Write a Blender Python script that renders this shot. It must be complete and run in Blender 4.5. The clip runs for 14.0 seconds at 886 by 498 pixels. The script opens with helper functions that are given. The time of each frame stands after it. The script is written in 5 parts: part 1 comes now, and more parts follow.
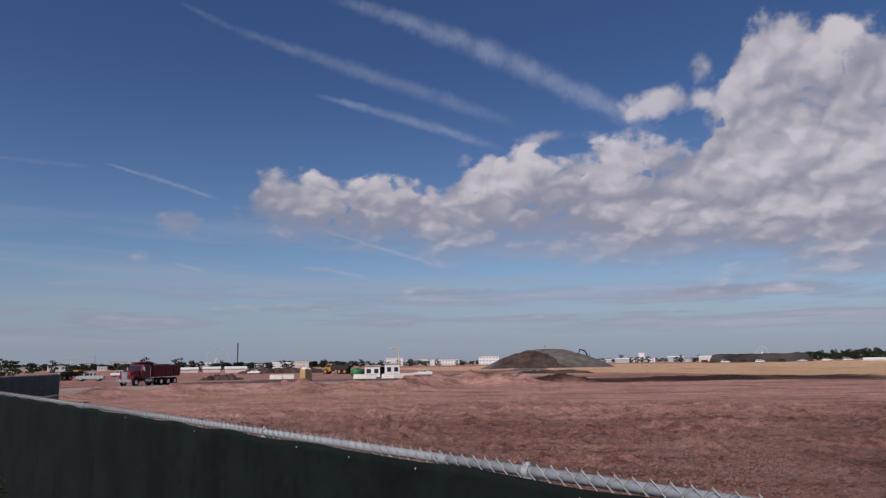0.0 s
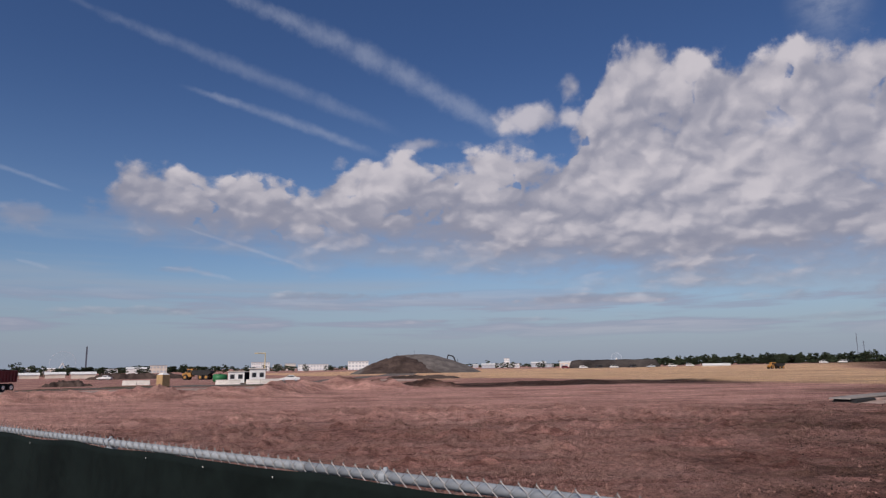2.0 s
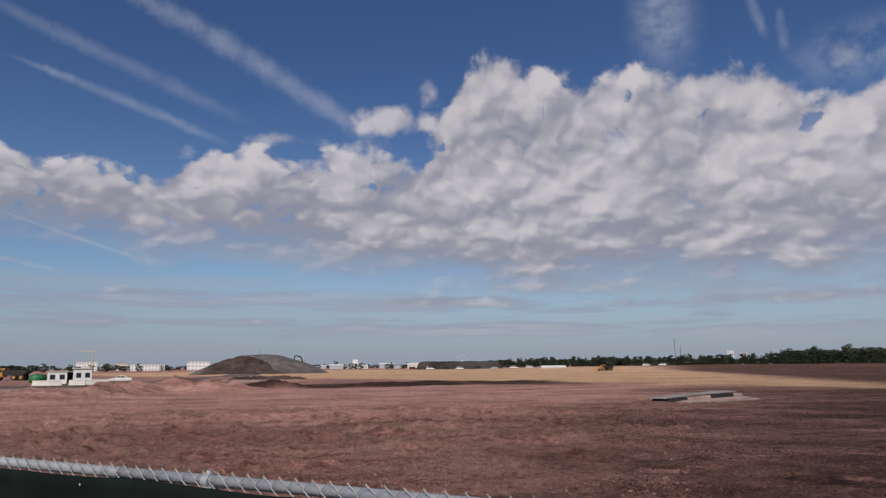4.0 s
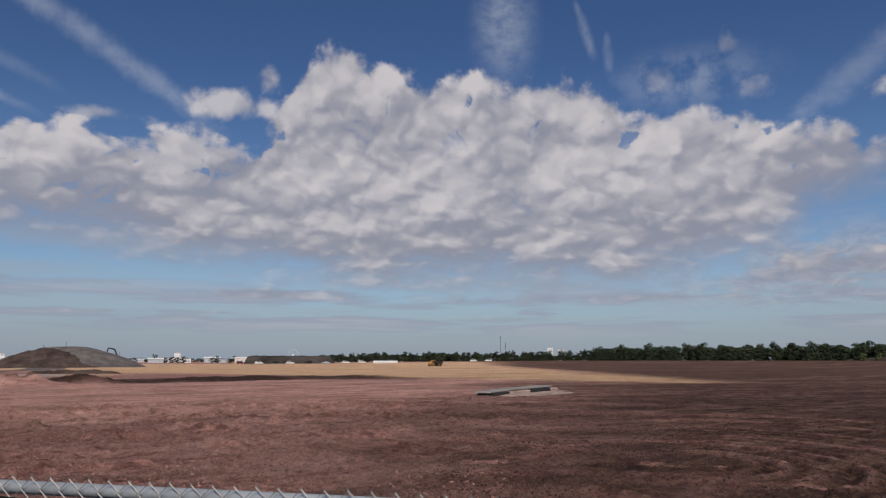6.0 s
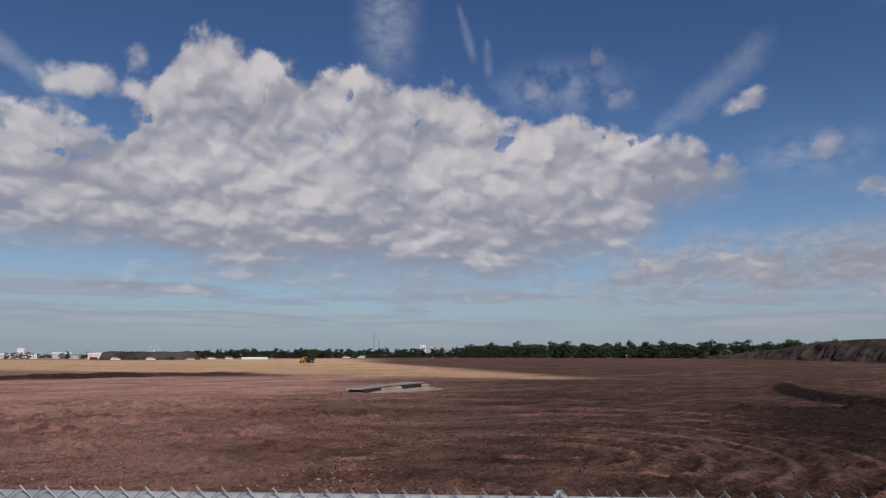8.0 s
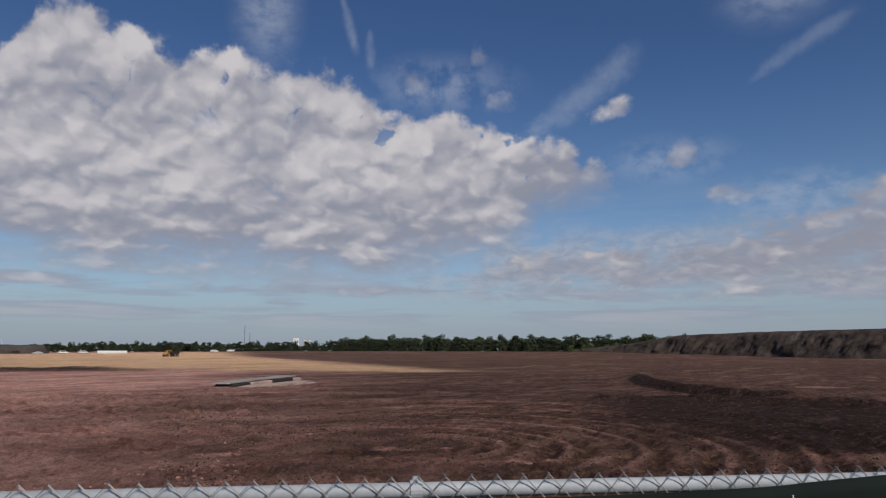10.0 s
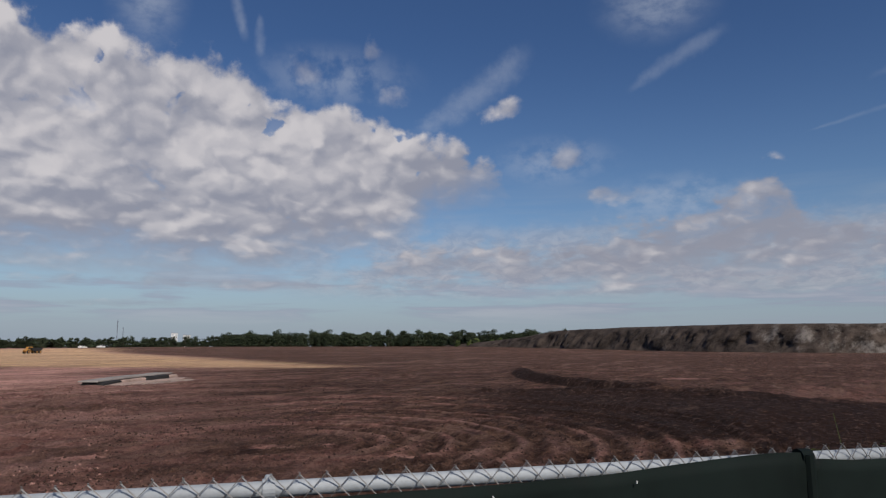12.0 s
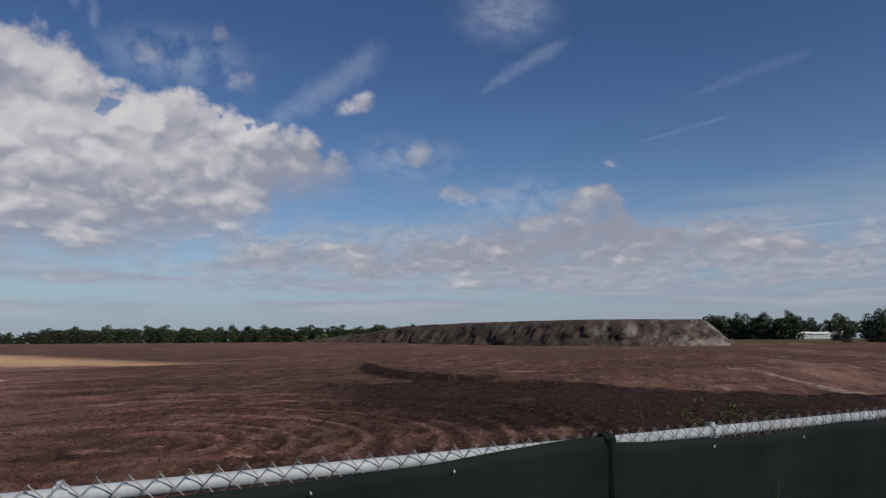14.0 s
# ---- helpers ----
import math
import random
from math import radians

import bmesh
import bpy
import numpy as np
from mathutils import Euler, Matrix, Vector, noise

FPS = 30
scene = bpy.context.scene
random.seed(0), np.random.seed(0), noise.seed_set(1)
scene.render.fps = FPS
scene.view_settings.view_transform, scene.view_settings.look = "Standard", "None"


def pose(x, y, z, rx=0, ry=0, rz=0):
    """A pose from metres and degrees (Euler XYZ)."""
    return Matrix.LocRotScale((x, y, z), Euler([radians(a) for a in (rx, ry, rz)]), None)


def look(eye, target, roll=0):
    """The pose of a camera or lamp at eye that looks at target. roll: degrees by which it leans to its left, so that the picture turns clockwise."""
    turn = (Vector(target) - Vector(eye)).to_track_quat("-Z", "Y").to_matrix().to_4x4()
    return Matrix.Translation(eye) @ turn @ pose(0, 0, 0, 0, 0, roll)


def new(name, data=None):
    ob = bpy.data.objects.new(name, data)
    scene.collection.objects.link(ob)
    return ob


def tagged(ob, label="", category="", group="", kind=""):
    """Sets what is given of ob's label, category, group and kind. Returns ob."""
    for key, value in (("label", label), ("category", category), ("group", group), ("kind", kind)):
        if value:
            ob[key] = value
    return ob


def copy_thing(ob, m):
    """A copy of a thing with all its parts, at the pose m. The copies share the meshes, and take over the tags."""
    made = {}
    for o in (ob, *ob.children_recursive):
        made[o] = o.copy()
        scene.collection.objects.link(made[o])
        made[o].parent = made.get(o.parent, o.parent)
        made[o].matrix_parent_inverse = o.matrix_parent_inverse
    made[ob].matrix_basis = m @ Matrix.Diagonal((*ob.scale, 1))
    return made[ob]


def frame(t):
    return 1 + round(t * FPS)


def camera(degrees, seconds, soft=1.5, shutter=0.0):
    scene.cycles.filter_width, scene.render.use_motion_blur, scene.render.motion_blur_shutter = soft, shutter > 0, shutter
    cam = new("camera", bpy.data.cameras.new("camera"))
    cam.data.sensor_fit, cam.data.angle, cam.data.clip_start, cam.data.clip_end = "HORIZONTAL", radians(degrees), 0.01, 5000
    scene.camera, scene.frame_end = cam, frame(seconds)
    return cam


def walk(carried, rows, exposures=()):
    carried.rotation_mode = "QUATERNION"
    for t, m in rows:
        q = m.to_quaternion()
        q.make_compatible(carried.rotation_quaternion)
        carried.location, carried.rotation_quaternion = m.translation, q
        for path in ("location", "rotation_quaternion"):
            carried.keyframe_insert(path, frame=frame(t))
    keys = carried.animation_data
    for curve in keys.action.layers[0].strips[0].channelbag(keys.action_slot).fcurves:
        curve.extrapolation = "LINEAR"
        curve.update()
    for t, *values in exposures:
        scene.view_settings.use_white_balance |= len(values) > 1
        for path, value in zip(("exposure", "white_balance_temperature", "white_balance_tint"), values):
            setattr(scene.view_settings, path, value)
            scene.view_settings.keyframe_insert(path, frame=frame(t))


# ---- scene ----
cam = camera(65.29, 14.0, soft=1.25)
# seconds, eye x y z, yaw, pitch, roll
PATH = [
    (0.0, 0.000, 0.000, 2.251, 2.42, 9.33, -0.77),
    (0.5, 0.006, -0.012, 2.254, 0.04, 9.35, -0.75),
    (1.0, 0.012, -0.023, 2.255, -2.66, 9.45, -0.78),
    (1.5, 0.020, -0.032, 2.256, -5.83, 9.56, -0.81),
    (2.0, 0.031, -0.039, 2.256, -8.21, 9.62, -0.72),
    (2.5, 0.045, -0.044, 2.254, -10.86, 9.68, -0.67),
    (5.0, 0.110, 0.008, 2.238, -27.54, 9.31, -0.13),
    (5.5, 0.120, 0.005, 2.237, -30.99, 9.16, -0.01),
    (6.0, 0.127, -0.002, 2.235, -34.09, 9.14, 0.00),
    (6.5, 0.133, -0.012, 2.232, -37.08, 9.13, 0.04),
    (7.0, 0.138, -0.022, 2.229, -39.63, 9.12, 0.16),
    (7.5, 0.143, -0.031, 2.225, -41.86, 9.02, 0.29),
    (8.0, 0.149, -0.039, 2.222, -44.41, 8.90, 0.17),
    (10.5, 0.222, -0.046, 2.199, -56.88, 8.27, 0.08),
    (11.0, 0.238, -0.062, 2.199, -58.99, 8.15, -0.03),
    (11.5, 0.253, -0.079, 2.198, -61.36, 8.07, -0.03),
    (12.0, 0.265, -0.097, 2.198, -63.87, 8.00, -0.07),
    (12.5, 0.274, -0.116, 2.196, -67.35, 7.92, -0.16),
    (13.0, 0.282, -0.130, 2.196, -70.59, 7.88, -0.18),
    (13.5, 0.289, -0.146, 2.195, -73.43, 7.70, -0.33),
    (14.0, 0.295, -0.164, 2.193, -76.29, 7.57, -0.38),
]
EXPOSURES = [(0.0, 0.0, 6350, 13.0), (2.5, 0.04, 6430, 11.5), (5.5, 0.03, 6500, 8.0), (7.5, 0.03, 6500, 7.5), (11.0, 0.06, 6480, 6.5), (14.0, 0.12, 6470, 6.5)]
walk(cam, [(t, pose(x, y, z, 90 + pitch, 0, yaw) @ pose(0, 0, 0, 0, 0, roll)) for t, x, y, z, yaw, pitch, roll in PATH],
     EXPOSURES)

# ---- world: sky, clouds and sun ----
SUN_AZ, SUN_EL = 214.0, 40.0      # compass degrees from +y towards +x, and height
SKY_STRENGTH = 0.075


class Nodes:
    """Short hand for sums in a node tree."""

    def __init__(self, tree):
        self.tree = tree

    def put(self, kind):
        return self.tree.nodes.new(kind)

    def link(self, value, socket):
        if isinstance(value, bpy.types.NodeSocket):
            self.tree.links.new(value, socket)
        else:
            socket.default_value = value

    def math(self, op, a, b=0.0, c=0.0, clamp=False):
        node = self.put("ShaderNodeMath")
        node.operation, node.use_clamp = op, clamp
        for i, v in enumerate((a, b, c)):
            self.link(v, node.inputs[i])
        return node.outputs[0]

    def vmath(self, op, a, b=(0, 0, 0), out=0):
        node = self.put("ShaderNodeVectorMath")
        node.operation = op
        self.link(a, node.inputs[0])
        self.link(b, node.inputs[1])
        return node.outputs[out]

    def xyz(self, x, y, z=0.0):
        node = self.put("ShaderNodeCombineXYZ")
        for i, v in enumerate((x, y, z)):
            self.link(v, node.inputs[i])
        return node.outputs[0]

    def smooth(self, v, lo, hi, a=0.0, b=1.0):
        node = self.put("ShaderNodeMapRange")
        node.interpolation_type = "SMOOTHSTEP"
        for i, w in enumerate((v, lo, hi, a, b)):
            self.link(w, node.inputs[i])
        return node.outputs[0]

    def noise(self, vec, scale, detail=4.0, rough=0.5, warp=0.0):
        node = self.put("ShaderNodeTexNoise")
        self.link(vec, node.inputs["Vector"])
        self.link(scale, node.inputs["Scale"])
        self.link(detail, node.inputs["Detail"])
        self.link(rough, node.inputs["Roughness"])
        self.link(warp, node.inputs["Distortion"])
        return node.outputs[0]

    def voronoi(self, vec, scale, feature="SMOOTH_F1", detail=0.0, smooth=0.6):
        node = self.put("ShaderNodeTexVoronoi")
        node.feature = feature
        self.link(vec, node.inputs["Vector"])
        node.inputs["Scale"].default_value = scale
        node.inputs["Detail"].default_value = detail
        if feature == "SMOOTH_F1":
            node.inputs["Smoothness"].default_value = smooth
        return node.outputs["Distance"]

    def mix(self, factor, a, b):
        node = self.put("ShaderNodeMix")
        node.data_type = "RGBA"
        self.link(factor, node.inputs["Factor"])
        self.link(a, node.inputs[6])
        self.link(b, node.inputs[7])
        return node.outputs[2]

    def curve(self, value, points):
        """points: (input, output), both from 0 to 1."""
        node = self.put("ShaderNodeFloatCurve")
        line = node.mapping.curves[0]
        line.points[0].location, line.points[1].location = points[0], points[-1]
        for p in points[1:-1]:
            line.points.new(*p)
        for p in line.points:
            p.handle_type = "AUTO_CLAMPED"
        node.mapping.update()
        self.link(value, node.inputs["Value"])
        return node.outputs[0]


world = bpy.data.worlds.new("world")
scene.world = world
world.use_nodes = True
world.node_tree.nodes.clear()
N = Nodes(world.node_tree)
sky = N.put("ShaderNodeTexSky")
sky.sky_type, sky.sun_disc, sky.sun_elevation, sky.sun_rotation = "NISHITA", False, radians(SUN_EL), radians(SUN_AZ)
sky.altitude, sky.air_density, sky.dust_density, sky.ozone_density = 0.0, 1.0, 0.9, 2.2
view = N.put("ShaderNodeTexCoord").outputs["Generated"]
parts_of = N.put("ShaderNodeSeparateXYZ")
N.link(view, parts_of.inputs[0])
azimuth = N.math("MULTIPLY", N.math("ARCTAN2", parts_of.outputs[0], parts_of.outputs[1]), 57.29578)
height = N.math("MULTIPLY", N.math("ARCSINE", parts_of.outputs[2]), 57.29578)
raised = N.math("LOGARITHM", N.math("MAXIMUM", N.math("ADD", height, 6.0), 1.0), 2.718282)
place = N.xyz(azimuth, N.math("MULTIPLY", raised, 28.0), 0.0)        # degrees; clouds flatten towards the horizon

billow_warp = N.put("ShaderNodeTexNoise")
N.link(place, billow_warp.inputs["Vector"])
billow_warp.inputs["Scale"].default_value, billow_warp.inputs["Detail"].default_value = 0.3, 2.0
shift = N.vmath("MULTIPLY", N.vmath("SUBTRACT", billow_warp.outputs["Color"], (0.5, 0.5, 0.5)), (3.0, 2.0, 0.0))
curl = N.put("ShaderNodeTexNoise")
N.link(place, curl.inputs["Vector"])
curl.inputs["Scale"].default_value, curl.inputs["Detail"].default_value, curl.inputs["Roughness"].default_value = 0.9, 4.0, 0.6
shift = N.vmath("ADD", shift, N.vmath("MULTIPLY", N.vmath("SUBTRACT", curl.outputs["Color"], (0.5, 0.5, 0.5)), (1.1, 0.9, 0.0)))
puff_at = N.vmath("ADD", place, shift)


def billow(vec):
    """Rounded heads of three sizes piled on one another: about 0.3 in the hollows, 0.85 on the heads."""
    total = 0.0
    for size, weight, move in ((5.6, 0.52, (0, 0, 0)), (2.7, 0.31, (3.1, 7.7, 0)), (1.2, 0.17, (9.4, 1.3, 0))):
        near = N.math("SUBTRACT", 1.0, N.voronoi(N.vmath("ADD", vec, move), 1.0 / size, "SMOOTH_F1", 0.0, 0.55))
        total = N.math("ADD", total, N.math("MULTIPLY", near, weight))
    return total


heads = billow(puff_at)
relief = N.math("SUBTRACT", heads, billow(N.vmath("ADD", puff_at, (-0.4, 1.0, 0.0))))       # the side that faces up, to the sun
fine = N.noise(puff_at, 0.8, 5.0, 0.58)
broad = N.noise(place, 0.16, 3.0, 0.5)
ragged = N.noise(place, 0.5, 7.0, 0.62)
swell = N.math("ADD", N.math("MULTIPLY", N.math("SUBTRACT", heads, 0.58), 6.5), N.math("MULTIPLY", N.math("SUBTRACT", ragged, 0.5), 3.6))

AZ0, AZ_SPAN, EL_SPAN = -50.0, 175.0, 40.0
along = N.math("DIVIDE", N.math("SUBTRACT", azimuth, AZ0), AZ_SPAN, clamp=True)


def edge(points):
    return N.math("MULTIPLY", N.curve(along, [((a - AZ0) / AZ_SPAN, e / EL_SPAN) for a, e in points]), EL_SPAN)


BANK_TOP = [(-50, 6), (-24, 8), (-21.5, 12.0), (-20.4, 13.2), (-18.9, 13.9), (-14.9, 16.1), (-12.6, 15.3), (-8.8, 15.6), (-4.5, 15.2), (-0.6, 16.8),
            (3.3, 17.7), (8, 17.2), (10.4, 17.3), (14.2, 18.0), (17, 18.0), (20.4, 20.6), (23.4, 25.0), (27, 24.9), (30, 23.6), (36.7, 23.3), (43.9, 22.9),
            (48.5, 21.4), (50.1, 19.8), (54.9, 20.6), (56.5, 20.0), (60.6, 18.4), (64.7, 16.8), (68.3, 14.9), (70.5, 11), (72, 7), (125, 5)]
BANK_FOOT = [(-50, 12), (-21, 12.0), (-19.3, 11.2), (-11.1, 9.4), (3.1, 8.6), (18, 7.2), (31.7, 6.0), (46, 6.0), (54, 6.8), (57.9, 8.0), (63.1, 10.6),
             (68.3, 13.0), (72, 14), (125, 14)]
LOW_TOP = [(-50, 3), (50, 5), (58, 7.2), (64.8, 8.4), (69.1, 8.8), (77, 9.6), (83, 10.6), (87.4, 13.2), (89.2, 13.8), (92.5, 11), (100.5, 9.1), (105, 7.5), (125, 6)]
LOW_FOOT = [(-50, 6), (48, 6.4), (56, 6.0), (65, 6.4), (73, 5.4), (86, 5.2), (95, 5.6), (109, 5.6), (125, 6)]


def bank(top, foot, soft_foot):
    """Heaped heads along the top, torn and soft at the foot."""
    up = N.smooth(N.math("ADD", N.math("MINIMUM", N.math("SUBTRACT", edge(top), height), 3.0), swell), -0.2, 1.3)
    up = N.math("MULTIPLY", up, N.smooth(N.math("SUBTRACT", edge(top), height), -1.1, -0.2))
    down = N.smooth(N.math("ADD", N.math("SUBTRACT", height, edge(foot)), N.math("MULTIPLY", swell, 0.7)), -2.0, soft_foot)
    return N.math("MULTIPLY", up, down)


def tuft(az, el, wide, high):
    """A small cloud of its own: 1 in the middle, 0 outside."""
    away = N.vmath("DIVIDE", N.vmath("SUBTRACT", N.xyz(azimuth, height), (az, el, 0.0)), (wide, high, 1.0))
    return N.smooth(N.vmath("LENGTH", away, out=1), 1.35, 0.0)


thin = N.smooth(N.noise(puff_at, 0.3, 4.0, 0.55), 0.3, 0.55, 0.5, 0.95)
gaps = N.math("MULTIPLY", N.smooth(N.noise(puff_at, 0.3, 3.0, 0.5), 0.39, 0.32), N.smooth(N.math("SUBTRACT", edge(BANK_TOP), height), 7.0, 3.0))
main_bank = N.math("MULTIPLY", bank(BANK_TOP, BANK_FOOT, 3.0), N.math("SUBTRACT", 1.0, N.math("MULTIPLY", gaps, 0.8)))
cloud = N.math("MAXIMUM", main_bank, N.math("MULTIPLY", bank(LOW_TOP, LOW_FOOT, 1.8), thin))
# small clouds apart from the banks: azimuth, height, half width and height, weight
for az, el, wide, high, weight in ((19.4, 22.4, 1.7, 1.9, 0.75), (-0.6, 16.6, 1.7, 1.3, 0.7), (-23.1, 11.0, 3.6, 1.3, 0.5), (-29.0, 8.4, 5.5, 1.5, 0.45),
                                   (68.9, 19.3, 2.7, 1.7, 0.9), (77.0, 12.3, 5.4, 1.1, 0.7), (16.8, 19.9, 5.4, 1.5, 0.85), (7.0, 18.2, 4.2, 0.9, 0.55),
                                   (57.8, 23.6, 1.6, 1.5, 0.45), (73.3, 15.2, 3.8, 1.9, 0.6), (59.8, 20.4, 2.4, 1.6, 0.5), (52.4, 21.9, 3.4, 1.6, 0.4),
                                   (48.0, 5.0, 30.0, 0.75, 0.5), (21.0, 5.3, 16.0, 0.6, 0.6), (2.0, 5.7, 14.0, 0.5, 0.5),
                                   (-15.0, 4.4, 9.0, 0.45, 0.4), (12.0, 3.7, 9.0, 0.3, 0.3), (36.0, 3.2, 12.0, 0.4, 0.3), (-13.5, 7.6, 4.5, 0.6, 0.35),
                                   (84.0, 4.4, 16.0, 0.6, 0.4), (100.0, 4.6, 14.0, 0.7, 0.4)):
    puff = N.smooth(N.math("ADD", tuft(az, el, wide, high), N.math("MULTIPLY", swell, 0.3)), 0.3, 0.95)
    cloud = N.math("MAXIMUM", cloud, N.math("MULTIPLY", N.math("MULTIPLY", puff, N.smooth(tuft(az, el, wide, high), 0.0, 0.15)), weight))

# thin level streaks low over the horizon
flat_at = N.xyz(N.math("MULTIPLY", azimuth, 0.085), N.math("MULTIPLY", height, 1.0), 3.7)
streaks = N.noise(flat_at, 0.9, 5.0, 0.55, 0.3)
low_band = N.math("MULTIPLY", N.smooth(height, 1.2, 3.4), N.smooth(height, 7.2, 4.6))
haze_band = N.math("MULTIPLY", N.smooth(streaks, 0.43, 0.58), low_band)
sheet = N.math("MULTIPLY", N.math("MULTIPLY", N.smooth(N.noise(flat_at, 0.5, 4.0, 0.5), 0.42, 0.7), N.smooth(height, 2.0, 6.0)), N.smooth(height, 15.0, 8.0))

# contrails: start and end (azimuth, height), bow, half width, weight
TRAILS = [(-12.6, 29.2, 16.3, 17.3, 1.7, 0.85, 0.46), (-21.0, 26.2, 4.5, 19.2, 0.6, 0.55, 0.26), (-13.6, 21.7, 3.0, 17.3, 0.4, 0.38, 0.40),
          (-29.4, 15.1, -20.7, 13.0, 0.1, 0.16, 0.4), (-13.2, 11.1, -2.2, 7.8, 0.0, 0.16, 0.5), (-14.4, 7.8, -8.5, 6.9, 0.15, 0.16, 0.4),
          (-24.0, 7.9, -21.6, 7.3, 0.0, 0.14, 0.35), (61.0, 17.3, 71.5, 24.0, -0.4, 1.1, 0.36), (79.3, 20.1, 87.5, 24.0, 0.2, 0.6, 0.27),
          (45.6, 28.6, 47.2, 23.8, 0.0, 0.4, 0.38), (48.2, 26.0, 48.4, 22.6, 0.0, 0.4, 0.3)]
THIN = [(92.4, 15.6, 100.0, 17.0, 0.0, 0.16, 0.16), (96.5, 18.6, 106.0, 20.7, 0.2, 0.4, 0.11), (101.6, 8.1, 110.0, 8.4, 0.0, 0.12, 0.4),
        (-37.0, 14.6, -30.2, 14.7, 0.0, 0.16, 0.14), (-24.5, 27.4, -19.8, 26.0, 0.0, 0.25, 0.14)]
wisp = N.noise(place, 0.8, 6.0, 0.62)
lumps = N.noise(place, 0.45, 4.0, 0.6)
trail = 0.0
for a0, e0, a1, e1, bow, half, weight in TRAILS + THIN:
    run = Vector((a1 - a0, e1 - e0, 0.0))
    step = N.vmath("SUBTRACT", N.xyz(azimuth, height), (a0, e0, 0.0))
    s = N.math("DIVIDE", N.vmath("DOT_PRODUCT", step, tuple(run.normalized()), out=1), run.length)
    across = N.vmath("DOT_PRODUCT", step, (-run.normalized().y, run.normalized().x, 0.0), out=1)
    bent = N.math("SUBTRACT", across, N.math("MULTIPLY", N.math("MULTIPLY", s, N.math("SUBTRACT", 1.0, s)), 4.0 * bow))
    frayed = N.math("ABSOLUTE", N.math("ADD", bent, N.math("MULTIPLY", N.math("SUBTRACT", wisp, 0.5), 1.5 * half)))
    frayed = N.math("DIVIDE", frayed, N.math("ADD", 0.5, N.math("MULTIPLY", N.math("SINE", N.math("MULTIPLY", N.math("MINIMUM", N.math("MAXIMUM", s, 0.0), 1.0), 2.6)), 0.75)))
    line = N.math("MULTIPLY", N.smooth(frayed, half * 1.25, half * 0.0), N.math("MULTIPLY", N.smooth(s, -0.02, 0.16), N.smooth(s, 1.04, 0.8)))
    line = N.math("MULTIPLY", line, N.math("MULTIPLY", N.smooth(lumps, 0.2, 0.7, 0.35, 1.0), weight * 0.75))
    trail = line if trail == 0.0 else N.math("MAXIMUM", trail, line)
# broad feathered plumes high up
for az, el, wide, high, weight in ((39.5, 27.0, 2.8, 4.6, 0.5), (82.0, 26.4, 4.5, 2.6, 0.42)):
    comb = N.noise(N.xyz(N.math("MULTIPLY", azimuth, 0.6), N.math("MULTIPLY", height, 1.0), 1.0), 1.0, 5.0, 0.6)
    plume = N.math("MULTIPLY", N.math("MULTIPLY", tuft(az, el, wide, high), N.smooth(comb, 0.25, 0.7, 0.3, 1.0)), weight)
    trail = N.math("MAXIMUM", trail, plume)

# thin torn scraps of cloud
scrap = N.smooth(N.noise(place, 0.55, 5.0, 0.55, 0.0), 0.34, 0.66)
for az, el, wide, high, weight in ((73.1, 15.0, 5.0, 1.9, 0.35), (54.5, 21.6, 6.5, 2.4, 0.35), (83.0, 11.5, 6.0, 2.0, 0.4)):
    trail = N.math("MAXIMUM", trail, N.math("MULTIPLY", N.math("MULTIPLY", tuft(az, el, wide, high), scrap), weight, clamp=True))

# cloud tints: sunlit heads, lilac-grey hollows and undersides
lit = N.math("ADD", N.math("MULTIPLY", relief, 1.9), N.math("MULTIPLY", N.math("SUBTRACT", heads, 0.6), 1.3))
lit = N.math("ADD", lit, N.math("MULTIPLY", N.math("SUBTRACT", fine, 0.5), 0.4))
under = N.smooth(N.math("SUBTRACT", height, edge(BANK_FOOT)), 0.0, 9.0, -0.36, 0.15)
lit = N.math("ADD", N.math("ADD", lit, under), N.math("MULTIPLY", N.math("SUBTRACT", broad, 0.5), 0.5))
lit = N.smooth(lit, -0.62, 0.6)
CLOUD_SHADE, CLOUD_LIT = (3.5, 3.55, 4.4, 1.0), (7.7, 7.2, 7.5, 1.0)
cloud_tint = N.mix(lit, CLOUD_SHADE, CLOUD_LIT)
deep = N.put("ShaderNodeMix")
deep.data_type, deep.blend_type = "RGBA", "MULTIPLY"
deep.inputs["Factor"].default_value = 1.0
N.link(sky.outputs[0], deep.inputs[6])
N.link(N.mix(N.smooth(height, 2.0, 26.0), (0.85, 0.95, 1.10, 1.0), (0.47, 0.61, 0.86, 1.0)), deep.inputs[7])   # a polarised blue
full = N.mix(N.smooth(height, 9.0, -1.0, 0.0, 0.85), deep.outputs[2], (3.65, 4.2, 5.35, 1.0))
full = N.mix(N.math("MULTIPLY", haze_band, 0.62), full, N.mix(N.smooth(streaks, 0.5, 0.72), (3.5, 3.6, 4.9, 1.0), (5.3, 5.1, 6.0, 1.0)))
full = N.mix(N.math("MULTIPLY", sheet, 0.4), full, (4.4, 4.8, 5.6, 1.0))
veil = N.math("MULTIPLY", N.math("MULTIPLY", N.smooth(azimuth, 44.0, 62.0), N.smooth(height, 3.2, 5.2)), N.smooth(height, 11.5, 7.0))
veil = N.math("MULTIPLY", veil, N.smooth(N.noise(place, 0.22, 5.0, 0.6), 0.34, 0.6, 0.12, 0.8))
full = N.mix(veil, full, N.mix(N.smooth(fine, 0.35, 0.65), (3.7, 3.8, 4.8, 1.0), (5.2, 5.1, 5.8, 1.0)))
